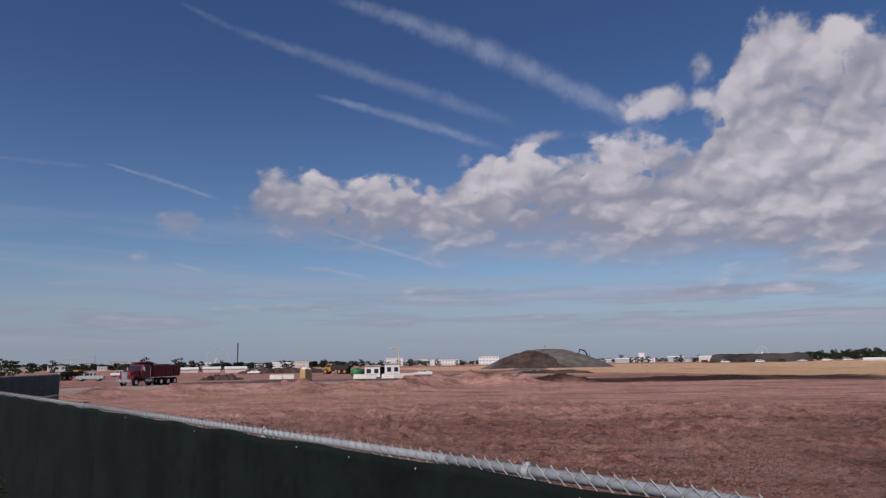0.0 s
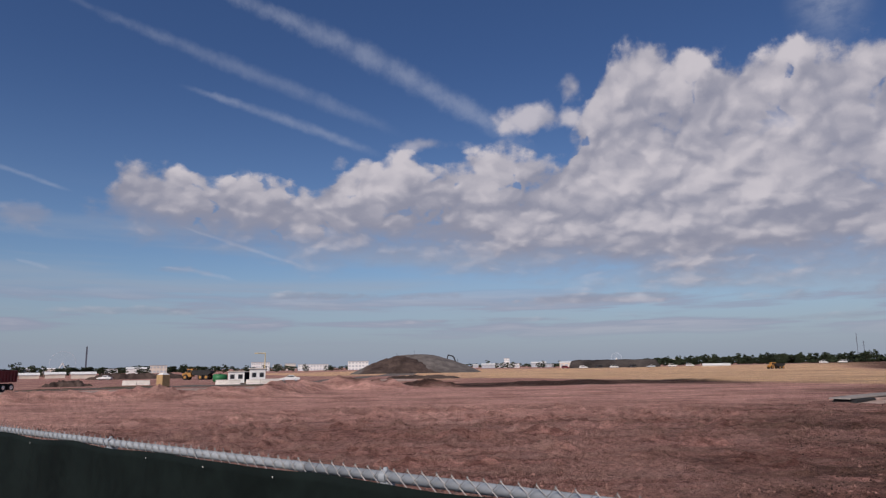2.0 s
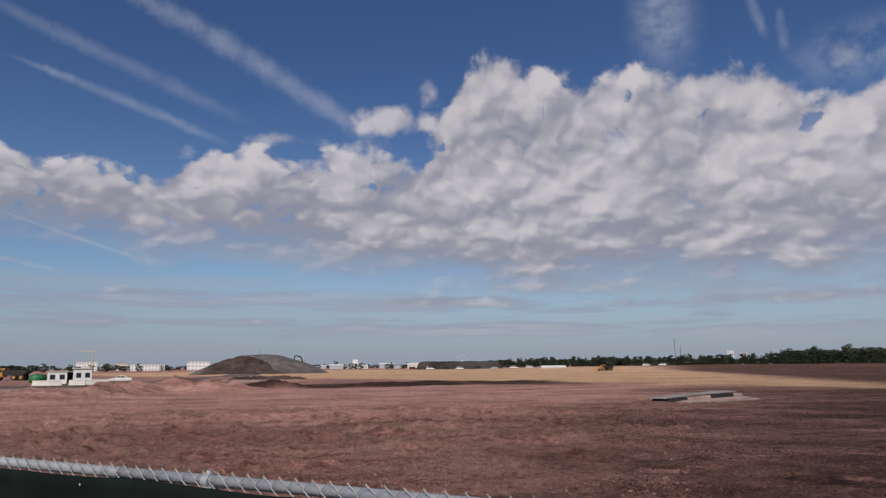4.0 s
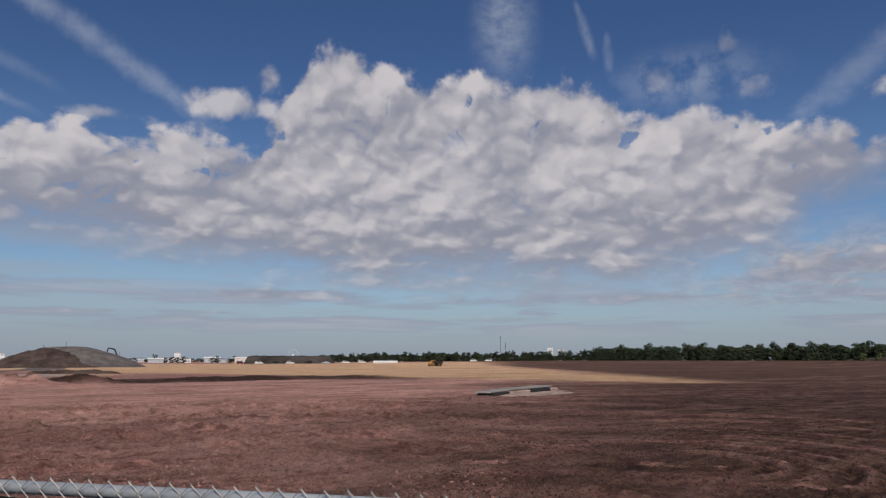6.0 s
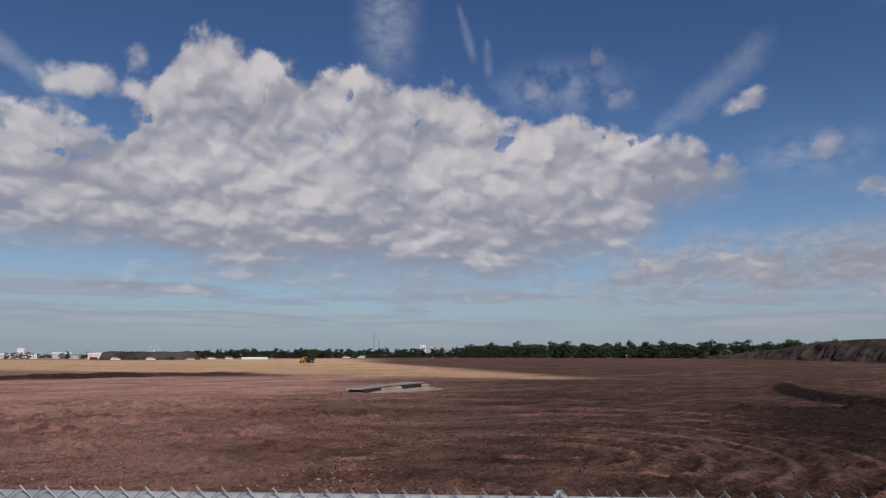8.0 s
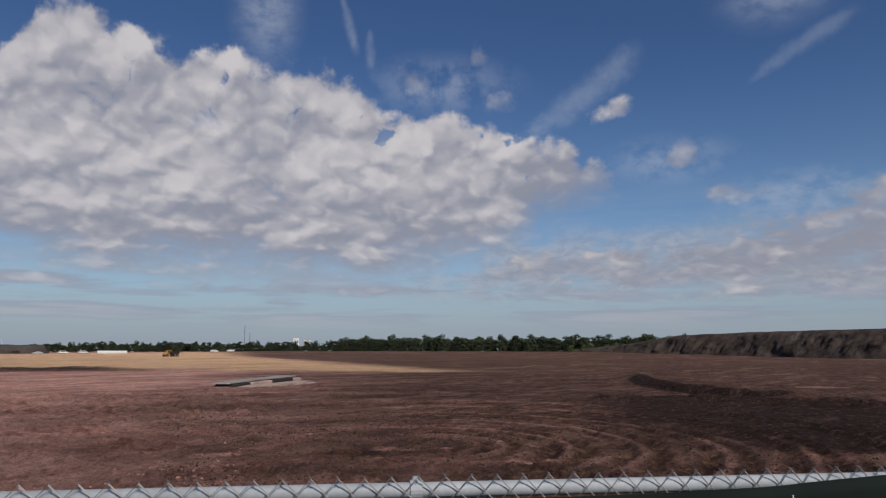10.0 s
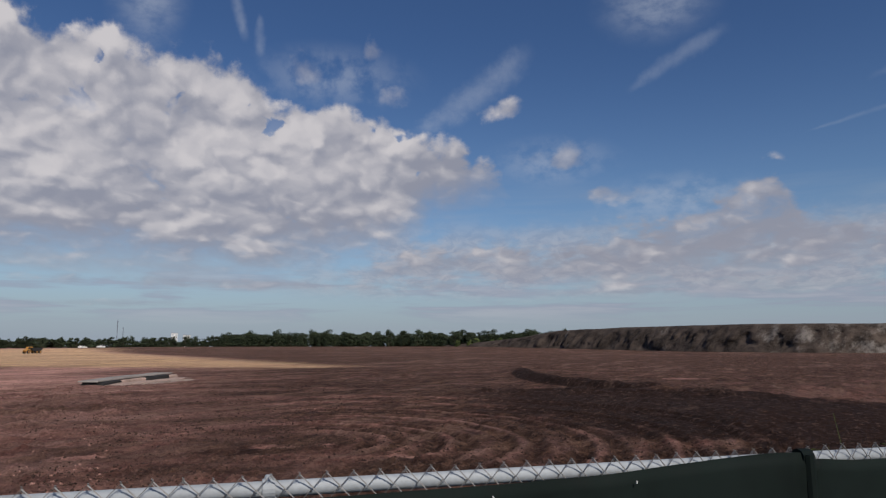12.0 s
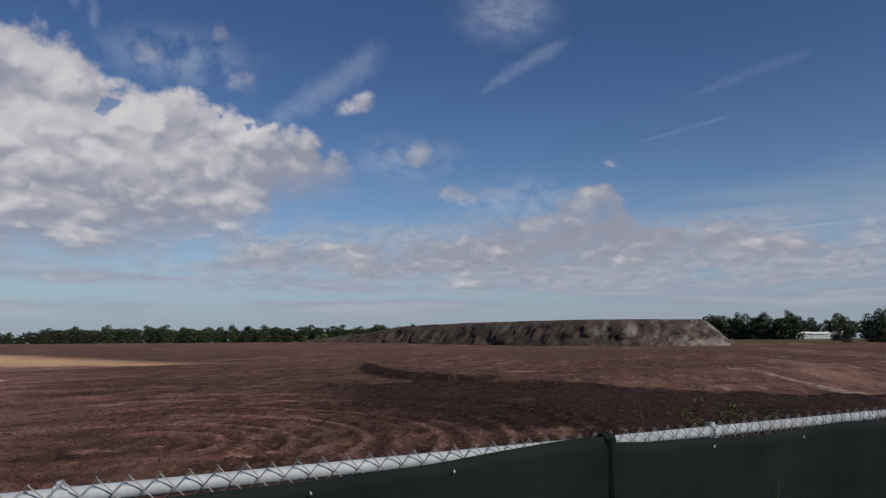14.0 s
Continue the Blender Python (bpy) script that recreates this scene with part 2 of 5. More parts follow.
full = N.mix(trail, full, (5.6, 6.0, 7.2, 1.0))
full = N.mix(N.math("MULTIPLY", cloud, 0.96), full, cloud_tint)
back = N.put("ShaderNodeBackground")
N.link(full, back.inputs[0])
back.inputs[1].default_value = SKY_STRENGTH
N.link(back.outputs[0], N.put("ShaderNodeOutputWorld").inputs[0])

sun_lamp = bpy.data.lights.new("sun", "SUN")
sun_lamp.energy, sun_lamp.angle, sun_lamp.color = 3.8, radians(0.53), (1.0, 0.89, 0.79)
sun = new("sun", sun_lamp)
sun.matrix_world = look((0, 0, 60), Vector((0, 0, 60)) - Vector((math.sin(radians(SUN_AZ)) * math.cos(radians(SUN_EL)),
                   math.cos(radians(SUN_AZ)) * math.cos(radians(SUN_EL)), math.sin(radians(SUN_EL)))))

# ---- materials ----
def material(name, base, rough=0.8, metal=0.0, vary=0.25, scale=3.0, bump=0.0, bump_scale=40.0, second=None, spec=0.3, random_tint=0.0):
    """A painted or natural surface with two scales of variation and fine relief, in the object's own metres."""
    m = bpy.data.materials.new(name)
    m.use_nodes = True
    k = Nodes(m.node_tree)
    bsdf = m.node_tree.nodes["Principled BSDF"]
    at = k.put("ShaderNodeTexCoord").outputs["Object"]
    wide, fine = k.noise(at, scale, 3.0, 0.55), k.noise(at, scale * 9.0, 4.0, 0.6)
    dark = tuple(c * (1.0 - vary) for c in base) + (1.0,)
    light = tuple(min(1.0, c * (1.0 + vary * 0.7)) for c in (second or base)) + (1.0,)
    tone = k.math("ADD", k.math("MULTIPLY", wide, 0.6), k.math("MULTIPLY", fine, 0.4))
    if random_tint:
        own = k.put("ShaderNodeObjectInfo").outputs["Random"]
        tone = k.math("ADD", tone, k.math("MULTIPLY", k.math("SUBTRACT", own, 0.5), random_tint))
    k.link(k.mix(k.smooth(tone, 0.3, 0.7), dark, light), bsdf.inputs["Base Color"])
    k.link(k.smooth(fine, 0.2, 0.8, max(0.05, rough - 0.1), min(1.0, rough + 0.1)), bsdf.inputs["Roughness"])
    bsdf.inputs["Metallic"].default_value = metal
    bsdf.inputs["Specular IOR Level"].default_value = spec
    if bump:
        relief_node = k.put("ShaderNodeBump")
        relief_node.inputs["Strength"].default_value = 0.6
        relief_node.inputs["Distance"].default_value = bump
        k.link(k.noise(at, bump_scale, 4.0, 0.6), relief_node.inputs["Height"])
        k.link(relief_node.outputs[0], bsdf.inputs["Normal"])
    return m


def soil_material():
    """Graded sandy soil: dry pinkish, tan sand, moist dark, grey road and thin grass, by the ground's own soil attributes."""
    m = bpy.data.materials.new("soil")
    m.use_nodes = True
    k = Nodes(m.node_tree)
    bsdf = m.node_tree.nodes["Principled BSDF"]
    at = k.put("ShaderNodeTexCoord").outputs["Object"]

    def kind_of(name):
        node = k.put("ShaderNodeAttribute")
        node.attribute_name = name
        return node.outputs["Fac"]
    grain, clods, wide = k.noise(at, 12.0, 6.0, 0.75), k.noise(at, 1.7, 8.0, 0.72), k.noise(at, 0.22, 4.0, 0.55)
    turn = k.put("ShaderNodeMapping")
    turn.inputs["Rotation"].default_value = (0, 0, radians(47))
    turn.inputs["Scale"].default_value = (0.18, 1.0, 1.0)
    k.link(at, turn.inputs["Vector"])
    drag = k.noise(turn.outputs[0], 1.1, 6.0, 0.62)
    dry = k.mix(k.smooth(clods, 0.41, 0.60), (0.285, 0.128, 0.104, 1), (0.72, 0.375, 0.305, 1))
    dry = k.mix(k.smooth(drag, 0.42, 0.64), dry, (0.58, 0.345, 0.285, 1))
    bands = k.noise(turn.outputs[0], 0.34, 5.0, 0.6)
    dry = k.mix(k.smooth(bands, 0.40, 0.60, 0.5, 0.0), dry, (0.20, 0.092, 0.073, 1))
    dry = k.mix(k.smooth(wide, 0.42, 0.66, 0.0, 0.45), dry, (0.56, 0.33, 0.275, 1))
    moist = k.mix(k.smooth(clods, 0.42, 0.61), (0.032, 0.0158, 0.0112, 1), (0.152, 0.080, 0.055, 1))
    moist = k.mix(k.smooth(drag, 0.5, 0.66), moist, (0.225, 0.128, 0.090, 1))
    sand = k.mix(k.smooth(drag, 0.3, 0.7), (0.70, 0.43, 0.23, 1), (0.92, 0.64, 0.38, 1))
    grey = k.mix(k.smooth(clods, 0.3, 0.7), (0.135, 0.125, 0.118, 1), (0.21, 0.195, 0.18, 1))
    pale = k.mix(k.smooth(clods, 0.3, 0.7), (0.50, 0.37, 0.305, 1), (0.70, 0.55, 0.47, 1))
    grass = k.mix(k.smooth(clods, 0.3, 0.7), (0.035, 0.05, 0.016, 1), (0.09, 0.105, 0.04, 1))
    wobble = k.math("MULTIPLY", k.math("SUBTRACT", k.math("ADD", k.math("MULTIPLY", clods, 0.5), k.math("MULTIPLY", drag, 0.5)), 0.5), 1.5)

    def over(under_tint, tint, name, crisp=0.25):
        raw = k.math("ADD", kind_of(name), k.math("MULTIPLY", wobble, k.smooth(kind_of(name), 0.0, 0.2)))
        return k.mix(k.smooth(raw, 0.5 - crisp, 0.5 + crisp), under_tint, tint)
    dusty = k.mix(k.smooth(drag, 0.35, 0.65), (0.62, 0.325, 0.268, 1), (0.85, 0.49, 0.40, 1))
    tint = over(dry, moist, "moist", 0.45)
    tint = over(tint, dusty, "dust", 0.45)
    near_black = k.mix(k.smooth(clods, 0.32, 0.72), (0.013, 0.0066, 0.0048, 1), (0.060, 0.031, 0.0225, 1))
    tint = over(tint, near_black, "near_black", 0.35)
    tint = over(tint, k.mix(k.smooth(bands, 0.42, 0.6, 0.0, 0.6), sand, (0.55, 0.32, 0.22, 1)), "sand", 0.45)
    tint = over(tint, pale, "pale", 0.3)
    tint = over(tint, grey, "road", 0.2)
    tint = over(tint, grass, "grass", 0.3)
    tint = k.mix(k.smooth(grain, 0.45, 0.62, 0.0, 0.6), tint, k.mix(0.62, tint, (0.02, 0.014, 0.012, 1)))
    # long smears left by grading, wider than the clods
    sweep = k.noise(turn.outputs[0], 0.075, 7.0, 0.66, 0.4)
    stripe = k.noise(turn.outputs[0], 0.5, 6.0, 0.7, 0.3)
    streaky = k.math("ADD", k.math("MULTIPLY", sweep, 0.55), k.math("MULTIPLY", stripe, 0.45))
    tint = k.mix(k.smooth(streaky, 0.50, 0.40, 0.0, 0.5), tint, k.mix(0.8, tint, (0.05, 0.025, 0.018, 1)))
    tint = k.mix(k.smooth(streaky, 0.51, 0.62, 0.0, 0.85), tint, k.mix(0.26, tint, (0.66, 0.42, 0.33, 1)))
    # clods a hand wide; shade in their gaps and highlights on tops mixed into colour
    lumps = k.noise(at, 4.6, 9.0, 0.78, 0.5)
    tint = k.mix(k.smooth(lumps, 0.48, 0.40, 0.0, 0.5), tint, k.mix(0.8, tint, (0.024, 0.011, 0.007, 1)))
    tint = k.mix(k.smooth(lumps, 0.52, 0.64, 0.0, 0.5), tint, k.mix(0.35, tint, (0.72, 0.44, 0.34, 1)))
    k.link(tint, bsdf.inputs["Base Color"])
    bsdf.inputs["Roughness"].default_value = 0.95
    bsdf.inputs["Specular IOR Level"].default_value = 0.12
    lift = k.math("ADD", k.math("MULTIPLY", clods, 1.0), k.math("MULTIPLY", grain, 0.75))
    lift = k.math("ADD", lift, k.math("MULTIPLY", drag, 0.5))
    lift = k.math("ADD", lift, k.math("MULTIPLY", lumps, 0.5))
    relief_node = k.put("ShaderNodeBump")
    relief_node.inputs["Strength"].default_value = 1.0
    relief_node.inputs["Distance"].default_value = 0.30
    k.link(lift, relief_node.inputs["Height"])
    k.link(relief_node.outputs[0], bsdf.inputs["Normal"])
    return m


SOIL = soil_material()

# ---- numbers for uneven ground ----
_rng = np.random.RandomState(7)
_perm = np.concatenate([_rng.permutation(512)] * 2)
_grad = _rng.rand(512) * 2 * np.pi


def perlin(x, y):
    xi, yi = np.floor(x).astype(int), np.floor(y).astype(int)
    xf, yf = x - xi, y - yi
    u, v = xf * xf * xf * (xf * (xf * 6 - 15) + 10), yf * yf * yf * (yf * (yf * 6 - 15) + 10)

    def corner(dx, dy):
        g = _grad[_perm[_perm[(xi + dx) % 512] + (yi + dy) % 512]]
        return np.cos(g) * (xf - dx) + np.sin(g) * (yf - dy)
    a = corner(0, 0) * (1 - u) + corner(1, 0) * u
    b = corner(0, 1) * (1 - u) + corner(1, 1) * u
    return a * (1 - v) + b * v


def fbm(x, y, octaves=4, gain=0.5):
    total, size, amp = 0.0, 1.0, 1.0
    for i in range(octaves):
        total = total + amp * perlin(x * size + 17.3 * i, y * size - 9.1 * i)
        size, amp = size * 2.03, amp * gain
    return total


def step01(v, lo, hi):
    t = np.clip((v - lo) / (hi - lo), 0, 1)
    return t * t * (3 - 2 * t)


def from_line(x, y, a, b):
    """Distance across and share along the line from a to b (clamped)."""
    ax, ay, bx, by = *a, *b
    ll = (bx - ax) ** 2 + (by - ay) ** 2
    s = np.clip(((x - ax) * (bx - ax) + (y - ay) * (by - ay)) / ll, 0, 1)
    return np.hypot(x - ax - s * (bx - ax), y - ay - s * (by - ay)), s


def from_lines(x, y, pts):
    return np.minimum.reduce([from_line(x, y, a, b)[0] for a, b in zip(pts[:-1], pts[1:])])


def side_of(x, y, a, b):
    """Signed distance to the left of the way from a to b."""
    l = math.hypot(b[0] - a[0], b[1] - a[1])
    return ((b[0] - a[0]) * (y - a[1]) - (b[1] - a[1]) * (x - a[0])) / l


# ---- ground ----
ROAD = [(-110, 60), (-68, 84), (-49, 107), (-37, 126), (-22, 136), (-4, 158), (14, 190), (20, 240)]
RIDGE = [(-30, 47), (-20, 55), (-12, 55.5), (-6, 58), (-2.4, 73), (4, 72)]
TRENCH = [(57, 19.8), (52.5, 18.6), (46, 15.6), (41.3, 12.6), (37.2, 9.0), (34.2, 5.6)]
LIP = [(30, 13), (33, 5.0), (32.4, 0.1), (31.8, -3), (30.5, -7), (28.5, -11), (25, -18)]
HEAPS = [(34.2, -7.7, 1.0, 0.62), (33.4, -9.6, 1.1, 0.5), (31.8, -12, 0.9, 0.5), (6.58, 23.2, 0.4, 0.28), (3.5, 22.6, 0.45, 0.2), (8.5, 25, 0.5, 0.2),
         (2.2, 70.5, 1.4, 0.55), (-0.5, 72.0, 1.1, 0.45), (9.5, 76, 2.2, 0.75)]
ARCS = [((13.5, 10.0), 1.9), ((13.5, 10.0), 2.5), ((13.5, 10.0), 3.4), ((13.5, 10.0), 4.1), ((13.8, 10.2), 5.1), ((13.8, 10.2), 5.8), ((14.0, 10.5), 7.0), ((14.0, 10.5), 7.7),
        ((14.5, 11.0), 9.0), ((14.5, 11.0), 9.7), ((15.0, 11.5), 11.4), ((15.0, 11.5), 12.1)]


def ground_height(x, y):
    far = np.hypot(x, y)
    near = step01(far, 220, 60)
    u, v = 0.679 * x - 0.734 * y, 0.734 * x + 0.679 * y          # along the fence, away from it
    z = 0.10 * fbm(x * 0.06, y * 0.06, 3) * step01(far, 6, 30)
    churned = step01(fbm(x * 0.045 + 4, y * 0.045, 2), -0.25, 0.35)
    z = z + near * (0.022 + 0.035 * churned) * fbm(u * 0.7, v * 1.9, 6, 0.75)
    z = z + near * 0.05 * np.abs(fbm(u * 0.16 + 8, v * 0.8, 4, 0.55))
    z = z + near * (0.05 + 0.09 * churned) * np.maximum(0, fbm(x * 3.4, y * 3.4, 3, 0.6) - 0.16) * step01(far, 70, 20)
    # curved ruts left by a machine's turning
    weave = 0.9 * fbm(x * 0.09, y * 0.09, 1)
    for (cx, cy), r in ARCS:
        d = np.abs(np.hypot(x - cx, y - cy) + weave - r)
        side = step01(np.arctan2(y - cy, x - cx), -2.0, -1.5) * step01(np.arctan2(y - cy, x - cx), 1.0, 0.5)
        tread = 0.5 + 0.5 * np.sin(np.arctan2(y - cy, x - cx) * r * 25)
        z = z - side * 0.10 * np.exp(-(d / 0.16) ** 2) * (0.5 + 0.5 * tread) + side * 0.03 * np.exp(-((d - 0.27) / 0.08) ** 2)
    # spoil ridge beside the pale strip
    d = from_lines(x, y, RIDGE)
    z = z + step01(x, -36, -24) * (0.75 + 0.8 * fbm(x * 0.28, y * 0.28, 5, 0.6)) * np.exp(-(d / 2.4) ** 2)
    clumped = step01(np.hypot((x - 4) / 1.3, y - 27), 17, 9)
    z = z + clumped * 0.45 * np.maximum(0, fbm(x * 0.75, y * 0.75, 4, 0.55) - 0.12)
    # dark heaps and clods
    lumpy = 1 + 0.5 * fbm(x * 1.3, y * 1.3, 3)
    for hx, hy, r, h in HEAPS:
        d = np.hypot(x - hx, y - hy) * lumpy
        z = z + h * np.exp(-(d / r) ** 2)
    d, s = from_line(x, y, (3, 78), (44, 84))
    z = z + 0.35 * (0.6 + fbm(x * 0.12, y * 0.2, 3)) * np.exp(-(d / 4.0) ** 2)
    # low cut floor behind a lip of dark spoil, and the pale bank beyond
    inside = step01(side_of(x, y, (34, 6), (28, -12)), -0.6, 2.6) * step01(side_of(x, y, (34.5, 5.2), (58, 20.5)), 1.0, -3.5)
    down = np.maximum(step01(-side_of(x, y, (47.2, -0.2), (74.3, -21.7)), -0.5, 13.0), 0.0) * step01(y, 7, 1)
    z = z - 1.0 * inside * down
    d = from_lines(x, y, LIP)
    z = z + (0.22 + 0.18 * fbm(x * 0.7, y * 0.7, 4)) * np.exp(-(d / 1.3) ** 2)
    d = from_lines(x, y, TRENCH)
    beyond = step01(side_of(x, y, (57, 21.5), (34.2, 5.2)), -2.5, 2.5)
    z = z + (0.42 + 0.12 * fbm(x * 0.9, y * 0.9, 3)) * ((1 - beyond) * np.exp(-(d / 0.6) ** 4) + beyond * np.exp(-(d / 4.5) ** 2))
    z = z + 0.05 * fbm(x * 0.01, y * 0.01, 2) * step01(far, 80, 200)
    az = np.degrees(np.arctan2(x, y))
    z = z + 2.0 * step01(far, 260, 460) * step01(az, 18, 48)
    z = z - 0.75 * np.clip((far - 85) / 45, 0, 1) * step01(az, 4, -4) * step01(az, -80, -60)
    return z * step01(far, 3.0, 9.0)


def soils(x, y):
    far = np.hypot(x, y)
    n = fbm(x * 0.05, y * 0.05, 4)
    az = np.degrees(np.arctan2(x, y))
    u, v = 0.679 * x - 0.734 * y, 0.734 * x + 0.679 * y
    streak = fbm(u * 0.05, v * 0.33, 4)
    moist = step01(u + 8 * n + 5 * streak, -17.0, 3.0) * 0.5 + 0.2 * step01(u, -3, 8) + 0.5 * streak * step01(u, -30, 0) * 0.5 + 0.3 * fbm(x * 0.55, y * 0.55, 4, 0.6) * step01(u, -24, -2) + 0.12
    moist = np.maximum(moist, step01(u + 22 * n, 9, 26) * 0.74)
    moist = np.maximum(moist, step01(u + 5 * n, -2, 8) * (0.66 + 0.25 * streak))
    black = step01(u + 7 * n + 3 * streak + 4 * fbm(x * 0.4, y * 0.4, 4, 0.65), 6, 15) * step01(az, 54, 80) * step01(side_of(x, y, (34, 6), (28, -12)) + 3.0 * fbm(x * 0.3, y * 0.3, 4, 0.6), 1.2, -1.6)
    # the near side of the cut is set to the darkest tone too
    black = np.maximum(black, step01(from_lines(x, y, TRENCH), 1.1, 0.8) * step01(side_of(x, y, (57, 21.5), (34.2, 5.2)), 1.2, -0.4))
    # moist also carries rut shade here: dark tread, lighter rims, to show shallow relief
    weave = 0.9 * fbm(x * 0.09, y * 0.09, 1)
    for (cx, cy), r in ARCS:
        turn_at = np.arctan2(y - cy, x - cx)
        d = np.abs(np.hypot(x - cx, y - cy) + weave - r)
        side = step01(turn_at, -2.0, -1.5) * step01(turn_at, 1.0, 0.5)
        moist = np.maximum(moist, side * (0.85 + 0.2 * np.sin(turn_at * r * 25)) * np.exp(-(d / 0.2) ** 2))
        moist = moist - side * 0.24 * np.exp(-((d - 0.36) / 0.12) ** 2)
    moist = np.maximum(moist, black)
    moist = np.maximum(moist, step01(side_of(x, y, (60, 39), (170, 215)), 2, -9) * step01(far, 55, 75) * (0.85 + 0.2 * streak))
    dark_strip, _ = from_line(x, y, (4, 79), (46, 86))
    black = np.maximum(black, 0.6 * step01(dark_strip + 8 * n + 2.5 * streak, 11.5, 6.5))
    moist = np.maximum(moist, step01(dark_strip + 6 * n, 13, 5) * step01(side_of(x, y, (3, 84), (46, 92)), 9, 4))
    moist = np.maximum(moist, 0.5 * step01(from_lines(x, y, RIDGE) + 3 * n, 3.6, 1.4))
    second_strip, _ = from_line(x, y, (-57, 147), (-47, 150))
    moist = np.maximum(moist, step01(second_strip, 4, 2))
    floor = step01(side_of(x, y, (34, 4), (28, -12)), 0.4, 2.5) * step01(side_of(x, y, (34.5, 5.2), (58, 20.5)), 0, -3)
    moist = moist * (1 - 0.04 * floor * step01(far, 110, 60) * (0.7 + streak))
    sand = step01(side_of(x, y, (60, 38.5), (28, 138)), 6, -6) * step01(side_of(x, y, (60, 39), (170, 215)), -10, 8)
    sand = sand * step01(y + 10 * n, 36, 44) * step01(far, 520, 380)
    sand = np.maximum(sand, step01(far + 60 * n, 116, 140) * step01(az, 2, 12) * step01(az, 42, 34) * step01(far, 520, 380))
    road = step01(from_lines(x, y, ROAD), 5.6, 4.4)
    pale = step01(from_lines(x, y, [(-44, 60), (-36, 80), (-30, 88), (-19, 86), (-6.5, 101), (8, 120)]) + 4 * n, 12.0, 7.0) * (az < 6)
    pale = np.maximum(pale, step01(np.hypot((x - 31) / 3.4, (y - 36) / 2.2) + 0.5 * n, 1.3, 0.8) * 0.9)
    blot = fbm(x * 1.1, y * 1.1, 3)
    for px, py, r in ((13.0, 9.7, 0.8), (13.2, 14.2, 0.7), (9.8, 12.6, 0.7), (12.9, 6.9, 0.6), (7.4, 11.1, 0.8), (50, 6, 2.2), (37, -2, 1.4), (16.5, 12.5, 1.0)):
        moist = moist * (1 - 0.95 * step01(np.hypot(0.679 * (x - px) - 0.734 * (y - py), 2.2 * (0.734 * (x - px) + 0.679 * (y - py))) + 0.9 * blot, r * 1.1, r * 0.4))
    face = step01(-side_of(x, y, (47.2, -0.2), (74.3, -21.7)), -0.3, 0.6) * step01(side_of(x, y, (34, 4), (28, -12)), 0.5, 2.0) * step01(y, 4, 0) * step01(far, 120, 80)
    drag_marks = fbm((0.9 * x + 0.44 * y) * 0.07, (0.44 * x - 0.9 * y) * 0.5, 4, 0.6)
    pale = np.maximum(pale, face * step01(drag_marks, 0.0, 0.5) * 0.5)
    moist = moist * (1 - 0.15 * face)
    grass = step01(np.abs(from_lines(x, y, ROAD) - 7.5) + 1.5 * n, 2.4, 1.2) * (az < -6) * 0.8
    grass = np.maximum(grass, step01(far, 320, 360) * step01(az, 96.0, 98.5) * step01(az, 130, 120))
    grass = np.maximum(grass, step01(v, 1.8, 0.6) * step01(far, 60, 40) * 0.55)
    dust = step01(far + 8 * n, 22, 40) * step01(u + 8 * n + 3 * streak, -3, -15) * (0.66 + 0.5 * fbm(x * 0.2, y * 0.2, 3)) * step01(far, 110, 80)
    dust = dust * step01(dark_strip, 5, 9)
    return {"dust": dust, "near_black": black, "moist": moist, "sand": sand, "road": road, "pale": pale, "grass": grass}


def ground_sheet():
    """One sheet to the horizon: rings that widen with distance, finer over the field."""
    fine_az = np.radians(np.linspace(-44, 116, 1120))
    rest = np.radians(np.linspace(116, 316, 90))[1:-1]
    azs = np.concatenate([fine_az, rest])
    rings = np.concatenate([np.geomspace(1.2, 5, 20), np.geomspace(5, 45, 400)[1:], np.geomspace(45, 140, 120)[1:], np.geomspace(140, 4600, 42)[1:]])
    rr, aa = np.meshgrid(rings, azs, indexing="ij")
    x, y = (rr * np.sin(aa)).ravel(), (rr * np.cos(aa)).ravel()
    z = ground_height(x, y)
    verts = np.column_stack([x, y, z])
    rows, cols = len(rings), len(azs)
    i, j = np.meshgrid(np.arange(rows - 1), np.arange(cols), indexing="ij")
    a, b = i * cols + j, i * cols + (j + 1) % cols
    faces = np.stack([a, a + cols, b + cols, b], axis=-1).reshape(-1, 4)
    centre = len(verts)
    verts = np.vstack([verts, [0, 0, float(z[:cols].mean())]])
    mesh = bpy.data.meshes.new("ground")
    mesh.vertices.add(len(verts))
    mesh.vertices.foreach_set("co", verts.ravel())
    tris = np.stack([np.full(cols, centre), np.arange(cols), (np.arange(cols) + 1) % cols], axis=-1)
    loops = np.concatenate([faces.ravel(), tris.ravel()])
    mesh.loops.add(len(loops))
    mesh.loops.foreach_set("vertex_index", loops)
    starts = np.concatenate([np.arange(len(faces)) * 4, len(faces) * 4 + np.arange(cols) * 3])
    mesh.polygons.add(len(starts))
    mesh.polygons.foreach_set("loop_start", starts)
    mesh.update(calc_edges=True)
    mesh.validate()
    for name, values in soils(verts[:, 0], verts[:, 1]).items():
        layer = mesh.attributes.new(name, "FLOAT", "POINT")
        layer.data.foreach_set("value", np.clip(values, 0, 1).astype(np.float32))
    mesh.polygons.foreach_set("use_smooth", np.ones(len(mesh.polygons), dtype=bool))
    mesh.materials.append(SOIL)
    return tagged(new("ground", mesh), "graded bare soil, pinkish dry to dark moist, with ruts and clods", "ground", kind="structure")


ground_sheet()

# ---- shape helpers ----
def gz(x, y):
    return float(ground_height(np.array([float(x)]), np.array([float(y)]))[0])


